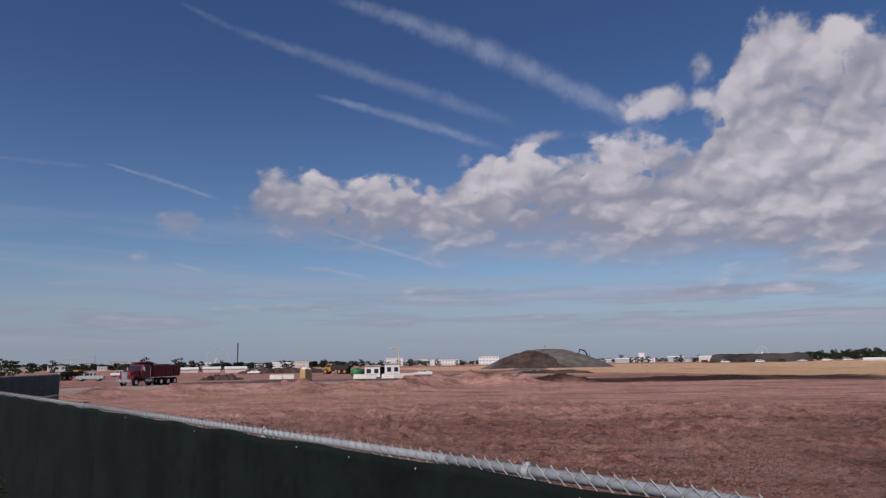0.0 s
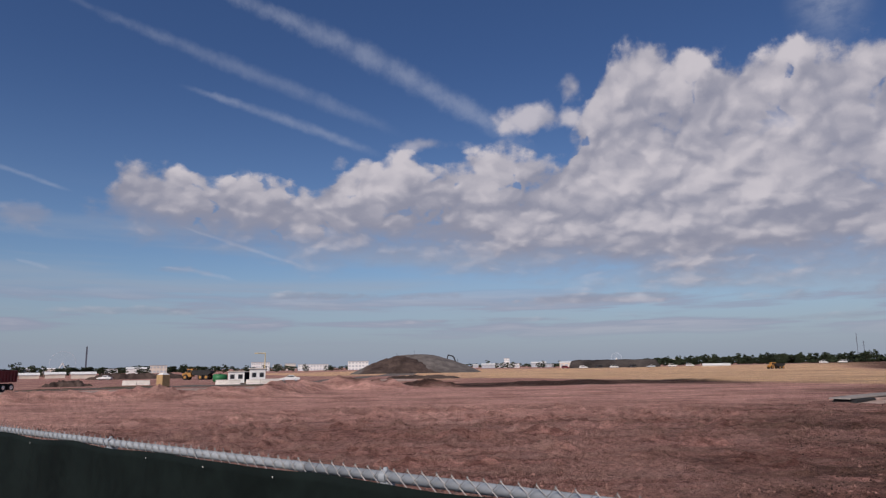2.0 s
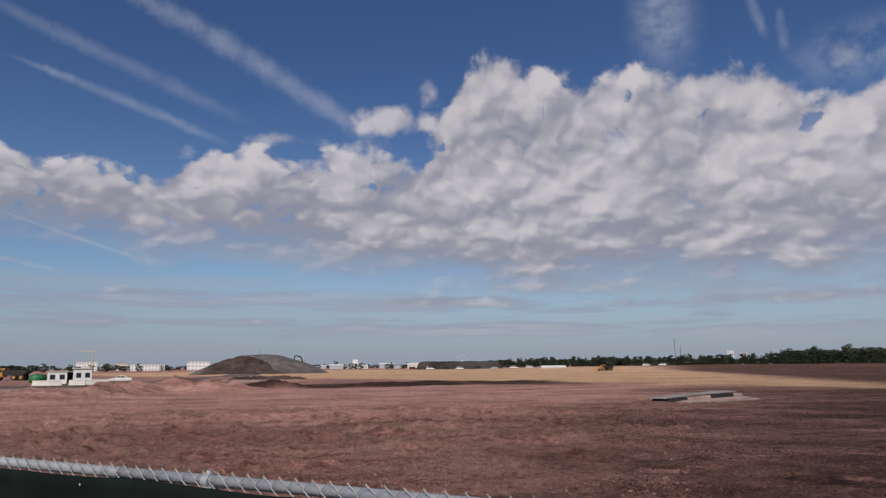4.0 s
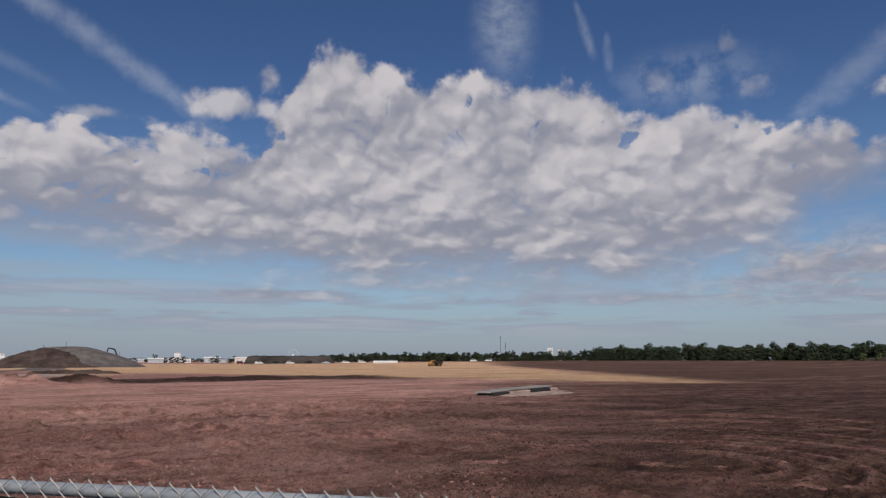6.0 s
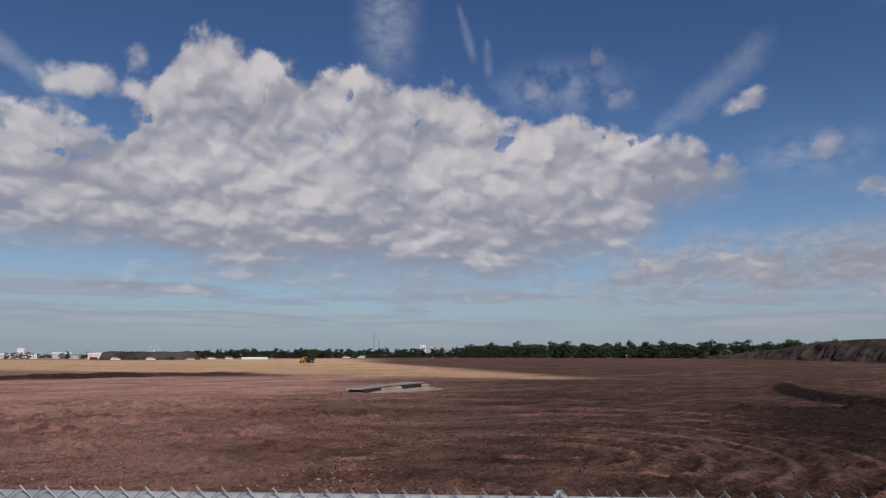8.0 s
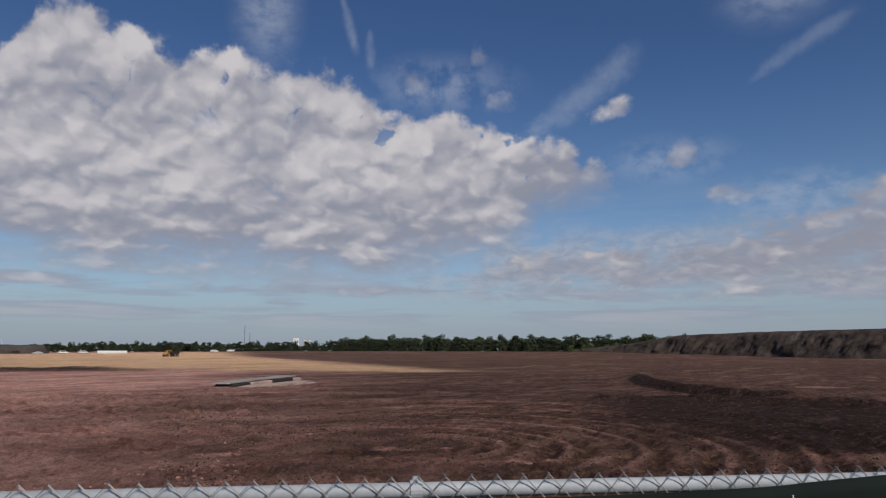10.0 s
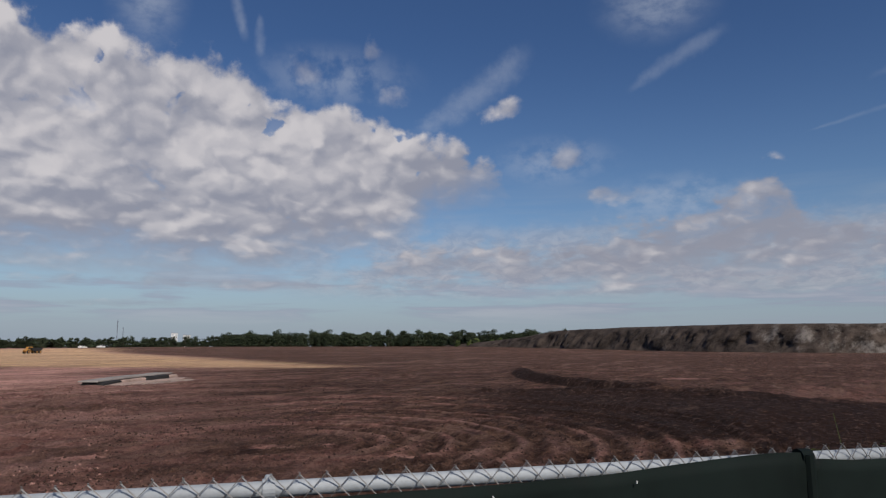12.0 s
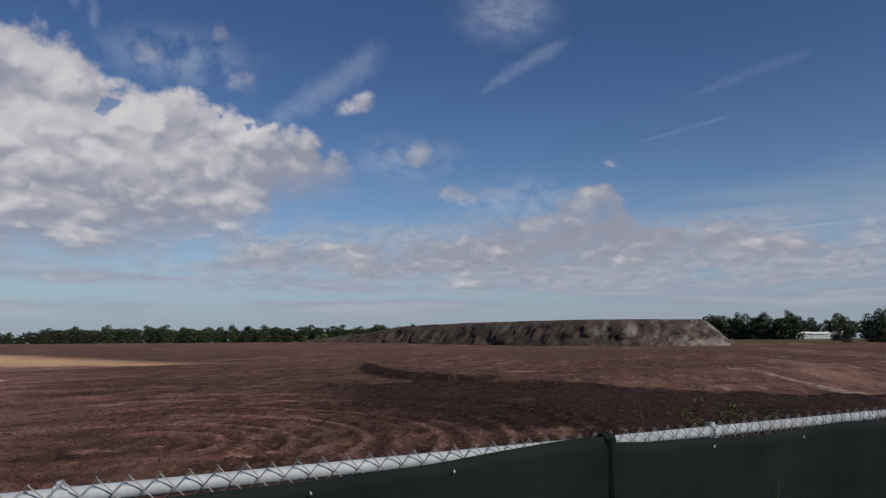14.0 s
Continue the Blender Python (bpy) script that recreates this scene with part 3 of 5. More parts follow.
def part(name, bm, mat, parent=None, label="", smooth=False):
    """Links a bmesh as one mesh object, under a thing or a part if given."""
    mesh = bpy.data.meshes.new(name)
    bm.to_mesh(mesh)
    bm.free()
    mesh.materials.append(mat)
    if smooth:
        for face in mesh.polygons:
            face.use_smooth = True
    ob = new(name, mesh)
    ob.parent = parent
    if label:
        tagged(ob, label)
    return ob


def thing(name, at, turn, label, category, group="", kind=""):
    ob = new(name)
    ob.matrix_basis = pose(*at, 0, 0, turn)
    return tagged(ob, label, category, group, kind)


def box(bm, size, centre, bevel=0.0, tilt=None):
    made = bmesh.ops.create_cube(bm, size=1.0)["verts"]
    m = Matrix.Translation(centre) @ (tilt or Matrix.Identity(4)) @ Matrix.Diagonal((*size, 1))
    bmesh.ops.transform(bm, matrix=m, verts=made)
    if bevel:
        edges = list({e for v in made for e in v.link_edges})
        bmesh.ops.bevel(bm, geom=edges, offset=bevel, segments=2, affect="EDGES", profile=0.6)
    return bm


def boxed(size, centre, bevel=0.0, tilt=None):
    return box(bmesh.new(), size, centre, bevel, tilt)


def tube(bm, a, b, r0, r1=None, sides=8):
    a, b = Vector(a), Vector(b)
    made = bmesh.ops.create_cone(bm, cap_ends=True, segments=sides, radius1=r0, radius2=r0 if r1 is None else r1, depth=(b - a).length)["verts"]
    m = Matrix.Translation((a + b) / 2) @ (b - a).to_track_quat("Z", "Y").to_matrix().to_4x4()
    bmesh.ops.transform(bm, matrix=m, verts=made)
    return bm


def tubed(a, b, r0, r1=None, sides=8):
    return tube(bmesh.new(), a, b, r0, r1, sides)


def slab(profile, y0, y1, inset=0.0, bevel=0.0):
    """A profile of (x, z) points drawn out from y0 to y1; the outline may be bevelled."""
    bm = bmesh.new()
    face = bm.faces.new([bm.verts.new((x, y0, z)) for x, z in profile])
    out = bmesh.ops.extrude_face_region(bm, geom=[face])["geom"]
    top = [v for v in out if isinstance(v, bmesh.types.BMVert)]
    bmesh.ops.translate(bm, verts=top, vec=(0, y1 - y0, 0))
    bmesh.ops.recalc_face_normals(bm, faces=bm.faces)
    if bevel:
        bmesh.ops.bevel(bm, geom=list(bm.edges), offset=bevel, segments=2, affect="EDGES", profile=0.6)
    return bm


def mesh_from(name, verts, faces, mat, parent=None, label="", smooth=False):
    mesh = bpy.data.meshes.new(name)
    mesh.from_pydata([tuple(v) for v in verts], [], [tuple(f) for f in faces])
    mesh.materials.append(mat)
    if smooth:
        mesh.polygons.foreach_set("use_smooth", np.ones(len(mesh.polygons), dtype=bool))
    ob = new(name, mesh)
    ob.parent = parent
    if label:
        tagged(ob, label)
    return ob


GALVANISED = material("galvanised_steel", (0.31, 0.335, 0.36), 0.65, 0.05, 0.2, 6.0, 0.0006, 220.0, spec=0.4)
WIRE = material("galvanised_wire", (0.26, 0.25, 0.24), 0.5, 0.4, 0.3, 30.0)
SCREEN = material("green_windscreen_cloth", (0.0038, 0.0074, 0.0067), 0.8, 0.0, 0.3, 1.6, 0.0012, 500.0, second=(0.0064, 0.0110, 0.0099), spec=0.12)
# windscreen green lightened in colour for the light coming through the side run
LIT_SCREEN = material("lit_windscreen_cloth", (0.062, 0.098, 0.092), 0.8, 0.0, 0.3, 1.6, 0.0012, 500.0, spec=0.12)
HEM = material("black_hem_tape", (0.011, 0.018, 0.016), 0.7, 0.0, 0.3, 5.0, 0.001, 300.0)
TIE = material("pale_plastic_tie", (0.5, 0.5, 0.48), 0.5)

# ---- boundary fence: along u from its foot, v is towards the field ----
FOOT, ALONG, FENCE_TOP = Vector((1.505, 1.392, 0.0)), Vector((0.679, -0.734, 0.0)).normalized(), 1.83
AWAY = Vector((-ALONG.y, ALONG.x, 0.0))
FENCE_TURN = math.degrees(math.atan2(ALONG.y, ALONG.x))
RAIL_R = 0.021


def scallop(s):
    """Height of the cloth's top edge: it sags between its ties, and is drawn up over the rail at the seam."""
    sag = -0.006 - 0.015 * abs(math.sin(s * 2.75)) - 0.003 * math.sin(s * 7.1)
    up = max(0.0, 1 - abs(s - 1.98) / 0.9) if s < 1.98 else max(0.0, 1 - (s - 1.98) / 0.3)
    return sag + (0.052 if s < 2.01 else 0.03) * (up * up * (3 - 2 * up))


def cloth(bm_name, s0, s1, parent, top, label, lo=0.04, cols_per_m=14):
    n, rows = max(2, int((s1 - s0) * cols_per_m)), 26
    verts, faces = [], []
    for i in range(n + 1):
        s = s0 + (s1 - s0) * i / n
        hi = FENCE_TOP + top(s)
        for j in range(rows + 1):
            f = (j / rows) ** 0.6
            z = lo + (hi - lo) * f
            fold = 0.010 * math.exp(-((z - hi) / 0.10) ** 2) * noise.noise((s * 3.2, 1.0, 7.0)) + 0.012 * noise.noise((s * 1.3, z * 0.6, 3.0)) + 0.007 * noise.noise((s * 5.0, z * 0.8, 9.0)) + 0.004 * noise.noise((s * 14, z * 5, 1.0))
            lean = 0.03 * math.exp(-((s - 2.0) / 0.05) ** 2)
            verts.append((s, -0.047 - abs(fold) * (0.4 + f * 0.6) - lean + (max(0.0, min(0.012, top(s) * 0.3)) if j == rows else 0.0), z))
    for i in range(n):
        for j in range(rows):
            a = i * (rows + 1) + j
            faces.append((a, a + rows + 1, a + rows + 2, a + 1))
    ob = mesh_from(bm_name, verts, faces, SCREEN, parent, label, True)
    thick = ob.modifiers.new("thickness", "SOLIDIFY")
    thick.thickness = 0.002
    return ob


def wire_mesh(s0, s1, parent, pitch=0.071):
    """Chain-link: zigzag wires hooked into one another, twisted to open tips above the rail."""
    verts, faces = [], []

    def run(points, r=0.0021):
        first = len(verts)
        for p in points:
            for c, d in ((1, 0), (-0.5, 0.87), (-0.5, -0.87)):
                verts.append((p[0] + r * c, p[1] + r * d, p[2] + r * 0.3 * c))
        for i in range(len(points) - 1):
            for e in range(3):
                a, b = first + 3 * i + e, first + 3 * i + (e + 1) % 3
                faces.append((a, b, b + 3, a + 3))
    top = FENCE_TOP + RAIL_R + 0.018
    half = pitch / 2
    for k in range(int(s0 / pitch), int(s1 / pitch)):
        sway = 0.004 * noise.noise((k * 0.37, 0.0, 0.0))
        lift = 0.005 * noise.noise((k * 0.51, 4.0, 0.0))
        for side in (-1, 1):
            points = []
            apex = k * pitch
            for j in range(0, 42):
                z = top + lift * (j < 2) - j * half * 1.02
                if z < 0.04:
                    break
                x = apex + (half * side if j % 2 else 0.0) + sway * (j < 2)
                points.append((x, -0.031 + 0.0035 * side * (1 if j % 2 else -1), z))
            run(points)
        # the two ends, twisted once round each other and spread
        for side in (-1, 1):
            run([(apex - 0.006 * side, -0.031, top - 0.012 + lift), (apex + 0.003 * side, -0.028, top - 0.002 + lift),
                 (apex - 0.002 * side, -0.034, top + 0.002 + lift), (apex + 0.003 * side, -0.031 - 0.004 * side, top + 0.005 + lift + sway)], 0.0015)
    return mesh_from("wire_mesh", verts, faces, WIRE, parent, "galvanised chain-link wire with twisted tips")


fence = thing("chain_link_fence", tuple(FOOT), FENCE_TURN, "galvanised chain-link fence with dark green windscreen cloth", "fence")
FENCE_S0, FENCE_S1 = -22.0, 13.0
rail_bm = bmesh.new()
s_from = FENCE_S0
for s_to in (-14.6, -8.5, -2.4, 3.7, 9.8, FENCE_S1):
    tube(rail_bm, (s_from, 0, FENCE_TOP), (s_to, 0, FENCE_TOP), RAIL_R, sides=20)
    tube(rail_bm, (s_to - 0.09, 0, FENCE_TOP), (s_to, 0, FENCE_TOP), RAIL_R + 0.0012, sides=20)
    s_from = s_to
part("top_rail", rail_bm, GALVANISED, fence, smooth=True)
post_at = -1.92 - 2.27 * 8
while post_at < FENCE_S1:
    post = part("post", tubed((post_at, 0.012, -0.3), (post_at, 0.012, FENCE_TOP - 0.03), 0.03, sides=14), GALVANISED, fence, smooth=True)
    cap = bmesh.new()
    tube(cap, (post_at - 0.016, 0, FENCE_TOP), (post_at + 0.016, 0, FENCE_TOP), 0.027, sides=18)
    tube(cap, (post_at, 0.012, FENCE_TOP - 0.075), (post_at, 0.006, FENCE_TOP - 0.01), 0.034, 0.026, 16)
    tube(cap, (post_at, 0.0, FENCE_TOP + 0.02), (post_at, 0.0, FENCE_TOP + 0.036), 0.014, 0.009, 10)
    part("loop_cap", cap, GALVANISED, post)
    post_at += 2.27
wire_mesh(-21.9, 12.9, fence)
cloth("windscreen", -21.95, -7.9, fence, scallop, "dark green woven windscreen cloth", cols_per_m=5)
cloth("windscreen", -8.0, 2.0, fence, scallop, "dark green woven windscreen cloth", cols_per_m=22)
cloth("windscreen", 2.03, 12.9, fence, scallop, "dark green woven windscreen cloth", cols_per_m=16)
# bunched cloth ends at the seam
roll = bmesh.new()
for k in range(9):
    z0, z1 = 0.06 + k * 0.2, 0.06 + (k + 1) * 0.2
    tube(roll, (2.015 + 0.006 * math.sin(k * 1.7), -0.075, min(z0, 1.84)), (2.015 + 0.006 * math.sin(k * 1.7 + 1.7), -0.075, min(z1, 1.855)), 0.021 + 0.004 * math.sin(k * 2.3), 0.019, 9)
tube(roll, (1.99, -0.058, 1.848), (2.05, -0.045, 1.85), 0.024, 0.018, 9)
part("seam_roll", roll, SCREEN, fence, "bunched dark cloth edge at the seam")
for k, s in enumerate((-6.9, -5.2, -3.65, -3.1, -2.55, -1.62, -1.2, -0.35, 0.6, 0.95, 1.4, 2.55, 3.1, 3.9, 4.8, 5.9, 7.2)):
    z = FENCE_TOP + scallop(s) - 0.03
    part("tie", boxed((0.004, 0.004, 0.009), (s, -0.064, z), 0.001, Matrix.Rotation(0.5 * (k % 3 - 1), 4, "Y")), TIE, fence)

# second run of the fence, bending away to a gateway
side_fence = thing("chain_link_fence", (-20.9, 25.9, 0), math.degrees(math.atan2(0.954, -0.299)), "short run of chain-link fence with green windscreen beside a gateway", "fence")
RUN = 18.6
part("top_rail", tubed((0, 0, FENCE_TOP), (RUN, 0, FENCE_TOP), 0.035, sides=12), GALVANISED, side_fence, smooth=True)
part("bottom_rail", tubed((0, 0, 0.55), (RUN, 0, 0.55), 0.03, sides=12), GALVANISED, side_fence, smooth=True)
for k in range(7):
    last = k == 6
    part("post", tubed((RUN * k / 6, 0, -0.3), (RUN * k / 6, 0, FENCE_TOP + (0.12 if last else 0.0)), 0.10 if last else 0.03, sides=12), GALVANISED, side_fence,
         smooth=True)
for k in range(6):
    part("windscreen", boxed((RUN / 6 - 0.01, 0.006, 1.2), (RUN * (k + 0.5) / 6, -0.09, 1.2)), LIT_SCREEN, side_fence, "dark green woven windscreen cloth")
part("lower_screen", boxed((RUN, 0.006, 0.5), (RUN / 2, -0.09, 0.27)), HEM, side_fence, "black cloth skirt under the rail")

# ---- heaps of soil and gravel ----
GRAVEL = material("grey_gravel", (0.112, 0.098, 0.090), 0.95, 0, 0.3, 0.35, 0.12, 3.0, second=(0.15, 0.132, 0.122), spec=0.1)
DARK_SOIL = material("dark_dug_soil", (0.052, 0.036, 0.031), 0.95, 0, 0.4, 0.3, 0.2, 2.0, second=(0.080, 0.057, 0.048), spec=0.1)
BERM_SOIL = material("weathered_spoil", (0.034, 0.029, 0.027), 0.95, 0, 0.45, 0.09, 0.25, 1.2, second=(0.058, 0.050, 0.046), spec=0.1)


def heap(name, centre, size, turn, mat, label, shape, cells=(80, 50), category="soil heap", cut=0.03):
    """A heap on a grid of its own: shape(a, b) gives the height for a, b from -1 to 1."""
    nx, ny = cells
    a, b = np.meshgrid(np.linspace(-1, 1, nx), np.linspace(-1, 1, ny), indexing="ij")
    h = shape(a, b)
    verts = np.column_stack([(a * size[0]).ravel(), (b * size[1]).ravel(), h.ravel()])
    faces = [(i * ny + j, (i + 1) * ny + j, (i + 1) * ny + j + 1, i * ny + j + 1) for i in range(nx - 1) for j in range(ny - 1)]
    ob = mesh_from(name, verts, faces, mat, smooth=True)
    ob.matrix_basis = pose(*centre, 0, 0, turn)
    return tagged(ob, label, category)


def dome(a, b):
    r = np.hypot(a, b)
    return 7.4 * np.cos(np.clip(r, 0, 1.0) * np.pi / 2) + 0.35 * fbm(a * 6, b * 6, 4) * step01(r, 1.0, 0.7) - 0.5


def cut_face(a, b):
    r = np.hypot(a, b * 1.0)
    ridge_line = 6.5 * (1 - np.abs(a + 0.12) ** 1.5) * step01(np.abs(a), 1.0, 0.72)
    h = ridge_line * step01(b, -0.95, 0.25) * step01(b, 1.0, 0.5)
    return h * (1 + 0.1 * fbm(a * 5, b * 4, 4)) + 0.3 * fbm(a * 9, b * 3, 3) * step01(r, 1, 0.6) - 0.5


heap("gravel_mound", (27.9, 268, 0), (26, 26), -6, GRAVEL, "smooth grey gravel mound with sparse stubble on bare ground", dome, (90, 70), "mound")
heap("soil_heap", (22, 252, 0), (18, 15), -6, DARK_SOIL, "dark freshly dug soil piled against a gravel mound", cut_face, (90, 60))


def flat_top(height, rough=0.6, freq=7.0, end=0.86):
    def shape(a, b):
        h = height * step01(np.abs(a) + 0.05 * fbm(b * 3, a * 4, 2), 1.0, end) * step01(b, -1.0, -0.25) * step01(b, 1.0, 0.4)
        return h + rough * fbm(a * freq, b * 3, 4) * step01(np.abs(a), 1, 0.8) * step01(np.abs(b), 1, 0.6) - 0.4
    return shape


heap("soil_heap", (170.8, 427, 0), (29, 14), -22, BERM_SOIL, "long low dark stockpile of soil", flat_top(5.4, 0.5, 6), (90, 24))
heap("soil_heap", (-53, 146, -0.8), (5.8, 3.0), 18, DARK_SOIL, "low dark heap of tipped soil by the road", flat_top(1.25, 0.9, 5, 0.3), (50, 24))
heap("soil_heap", (15, 132, 0), (9, 3), -5, DARK_SOIL, "low bank of dark soil", flat_top(0.9, 0.4, 5, 0.5), (50, 20))
heap("soil_heap", (-80, 121, -0.8), (3.0, 1.6), 10, DARK_SOIL, "small heap of brown soil beside the road", flat_top(1.3, 0.7, 4, 0.2), (36, 20))
heap("soil_heap", (-70, 255, -0.8), (19, 6), 14, DARK_SOIL, "long bank of brown soil", flat_top(2.0, 1.0, 9, 0.5), (90, 24))

# the long spoil bank: its foot runs along these points
BERM_FOOT = [(470, 262), (400, 190), (366, 143), (345, 113), (316, 73), (262, 17), (247, -12), (252, -48)]
BERM_TOP = [2.0, 4.0, 7.0, 10.4, 10.8, 10.2, 9.6, 9.3]


def spoil_bank():
    """Steep raw face, flat uneven top, gullies and slumps in the face, rounded end."""
    foot = [Vector((*p, 0)) for p in BERM_FOOT]
    lengths = np.concatenate([[0], np.cumsum([(q - p).length for p, q in zip(foot[:-1], foot[1:])])])
    n, rows = 420, 34
    s = np.linspace(0, lengths[-1], n)
    cx, cy = np.interp(s, lengths, [p.x for p in foot]), np.interp(s, lengths, [p.y for p in foot])
    # round the corners of the line
    k = np.ones(41) / 41
    pad = lambda v: np.convolve(np.pad(v, 20, mode="edge"), k, mode="valid")
    cx, cy = pad(cx), pad(cy)
    top = np.interp(s, lengths, BERM_TOP)
    tx, ty = np.gradient(cx), np.gradient(cy)
    l = np.hypot(tx, ty)
    nx, ny = -ty / l, tx / l           # away from the field
    f = np.linspace(0, 1, rows)
    reach = np.concatenate([f[:22] / f[21] * 12.0, 12.0 + (f[22:] - f[21]) / (1 - f[21]) * 30])
    rise = np.concatenate([np.sin(f[:22] / f[21] * np.pi / 2) ** 1.25, np.ones(12)])
    rise[-5:] = np.linspace(1, 0, 5)
    S, Fi = np.meshgrid(np.arange(n), np.arange(rows), indexing="ij")
    gully = fbm(s[S] * 0.17, reach[Fi] * 0.13, 5, 0.65)
    slump = np.maximum(0, fbm(s[S] * 0.045 + 5, reach[Fi] * 0.1, 3))
    face = np.sin(np.clip(rise[Fi], 0, 1) * np.pi)
    h = top[S] * rise[Fi] + 1.3 * gully * face - 1.8 * slump * face + 0.35 * fbm(s[S] * 0.05, reach[Fi] * 0.1 + 3, 3) * (Fi >= 21)
    fade = step01(s[S], lengths[-1], lengths[-1] - 17)
    h = h * fade - 0.4 * (Fi == 0) - 0.2
    out = reach[Fi] + 3.0 * gully * face + 3.0 * slump * (1 - rise[Fi])
    x, y = cx[S] + nx[S] * out, cy[S] + ny[S] * out
    verts = np.column_stack([x.ravel(), y.ravel(), h.ravel()])
    faces = [(i * rows + j, (i + 1) * rows + j, (i + 1) * rows + j + 1, i * rows + j + 1) for i in range(n - 1) for j in range(rows - 1)]
    return verts, faces, (cx, cy, s, lengths[-1])


def berm_material():
    m = bpy.data.materials.new("spoil_face")
    m.use_nodes = True
    k = Nodes(m.node_tree)
    bsdf = m.node_tree.nodes["Principled BSDF"]
    at = k.put("ShaderNodeTexCoord").outputs["Object"]
    sep = k.put("ShaderNodeSeparateXYZ")
    k.link(at, sep.inputs[0])
    big, mid, small = k.noise(at, 0.035, 4.0, 0.6), k.noise(at, 0.17, 5.0, 0.65), k.noise(at, 1.4, 5.0, 0.65)
    tint = k.mix(k.smooth(mid, 0.35, 0.68), (0.021, 0.0155, 0.013, 1), (0.088, 0.067, 0.056, 1))
    tint = k.mix(k.smooth(small, 0.35, 0.7, 0.0, 0.5), tint, (0.085, 0.071, 0.060, 1))
    # pale marl shows in runs on the face, most of it towards the end
    runs = k.noise(k.xyz(k.math("MULTIPLY", sep.outputs[0], 0.6), sep.outputs[1], k.math("ADD", k.math("MULTIPLY", sep.outputs[2], 1.1), k.math("MULTIPLY", sep.outputs[1], 0.5))), 0.15, 8.0, 0.74)
    marl = k.math("ADD", k.math("MULTIPLY", runs, 0.7), k.math("MULTIPLY", big, 0.45))
    marl = k.math("ADD", marl, k.smooth(sep.outputs[1], 30.0, -30.0, -0.02, 0.10))
    tint = k.mix(k.smooth(marl, 0.64, 0.78, 0.0, 0.6), tint, (0.27, 0.245, 0.225, 1))
    k.link(tint, bsdf.inputs["Base Color"])
    bsdf.inputs["Roughness"].default_value, bsdf.inputs["Specular IOR Level"].default_value = 0.95, 0.1
    relief_node = k.put("ShaderNodeBump")
    relief_node.inputs["Strength"].default_value, relief_node.inputs["Distance"].default_value = 0.8, 0.5
    k.link(k.noise(at, 0.8, 6.0, 0.68), relief_node.inputs["Height"])
    k.link(relief_node.outputs[0], bsdf.inputs["Normal"])
    return m


bv, bf, _ = spoil_bank()
tagged(mesh_from("spoil_bank", bv, bf, berm_material(), smooth=True), "long steep bank of dark spoil with pale marl streaks", "soil bank")

# ---- trees ----
BARK = material("bark", (0.09, 0.065, 0.045), 0.9, 0, 0.4, 2.0, 0.02, 12.0)


def leaf_material(name, low, high):
    m = bpy.data.materials.new(name)
    m.use_nodes = True
    k = Nodes(m.node_tree)
    bsdf = m.node_tree.nodes["Principled BSDF"]
    own = k.put("ShaderNodeNewGeometry").outputs["Random Per Island"]
    tree_own = k.put("ShaderNodeObjectInfo").outputs["Random"]
    blend = k.math("ADD", k.math("MULTIPLY", own, 0.6), k.math("MULTIPLY", tree_own, 0.4))
    k.link(k.mix(blend, (*low, 1), (*high, 1)), bsdf.inputs["Base Color"])
    bsdf.inputs["Roughness"].default_value, bsdf.inputs["Specular IOR Level"].default_value = 0.75, 0.15
    return m


LEAF = leaf_material("dark_green_foliage", (0.014, 0.022, 0.013), (0.050, 0.064, 0.034))
LEAF_BRIGHT = leaf_material("light_green_foliage", (0.05, 0.075, 0.022), (0.125, 0.15, 0.05))


def leaves(rand, lobes, count, size):
    """Many small bent leaf clumps through overlapping lobes (x, y, z, rx, rz), thicker towards their skin."""
    verts, faces = [], []
    weights = [l[3] ** 2 * l[4] for l in lobes]
    for _ in range(count):
        x, y, z, rx, rz = rand.choices(lobes, weights)[0]
        d = Vector((rand.gauss(0, 1), rand.gauss(0, 1), rand.gauss(0, 1))).normalized()
        r = rand.uniform(0.45, 1.06)
        c = Vector((x + d.x * rx * r, y + d.y * rx * r, z + d.z * rz * r))
        side = Vector((rand.gauss(0, 1), rand.gauss(0, 1), rand.gauss(0, 0.6))).normalized() * size * rand.uniform(0.5, 1.2)
        up = side.cross(d + Vector((0.01, 0.02, 0.3))).normalized() * size * rand.uniform(0.4, 1.0)
        i = len(verts)
        verts += [c - side, c + up * 0.8 + d * size * 0.2, c + side, c - up]
        faces += [(i, i + 1, i + 2), (i, i + 2, i + 3)]
    return verts, faces


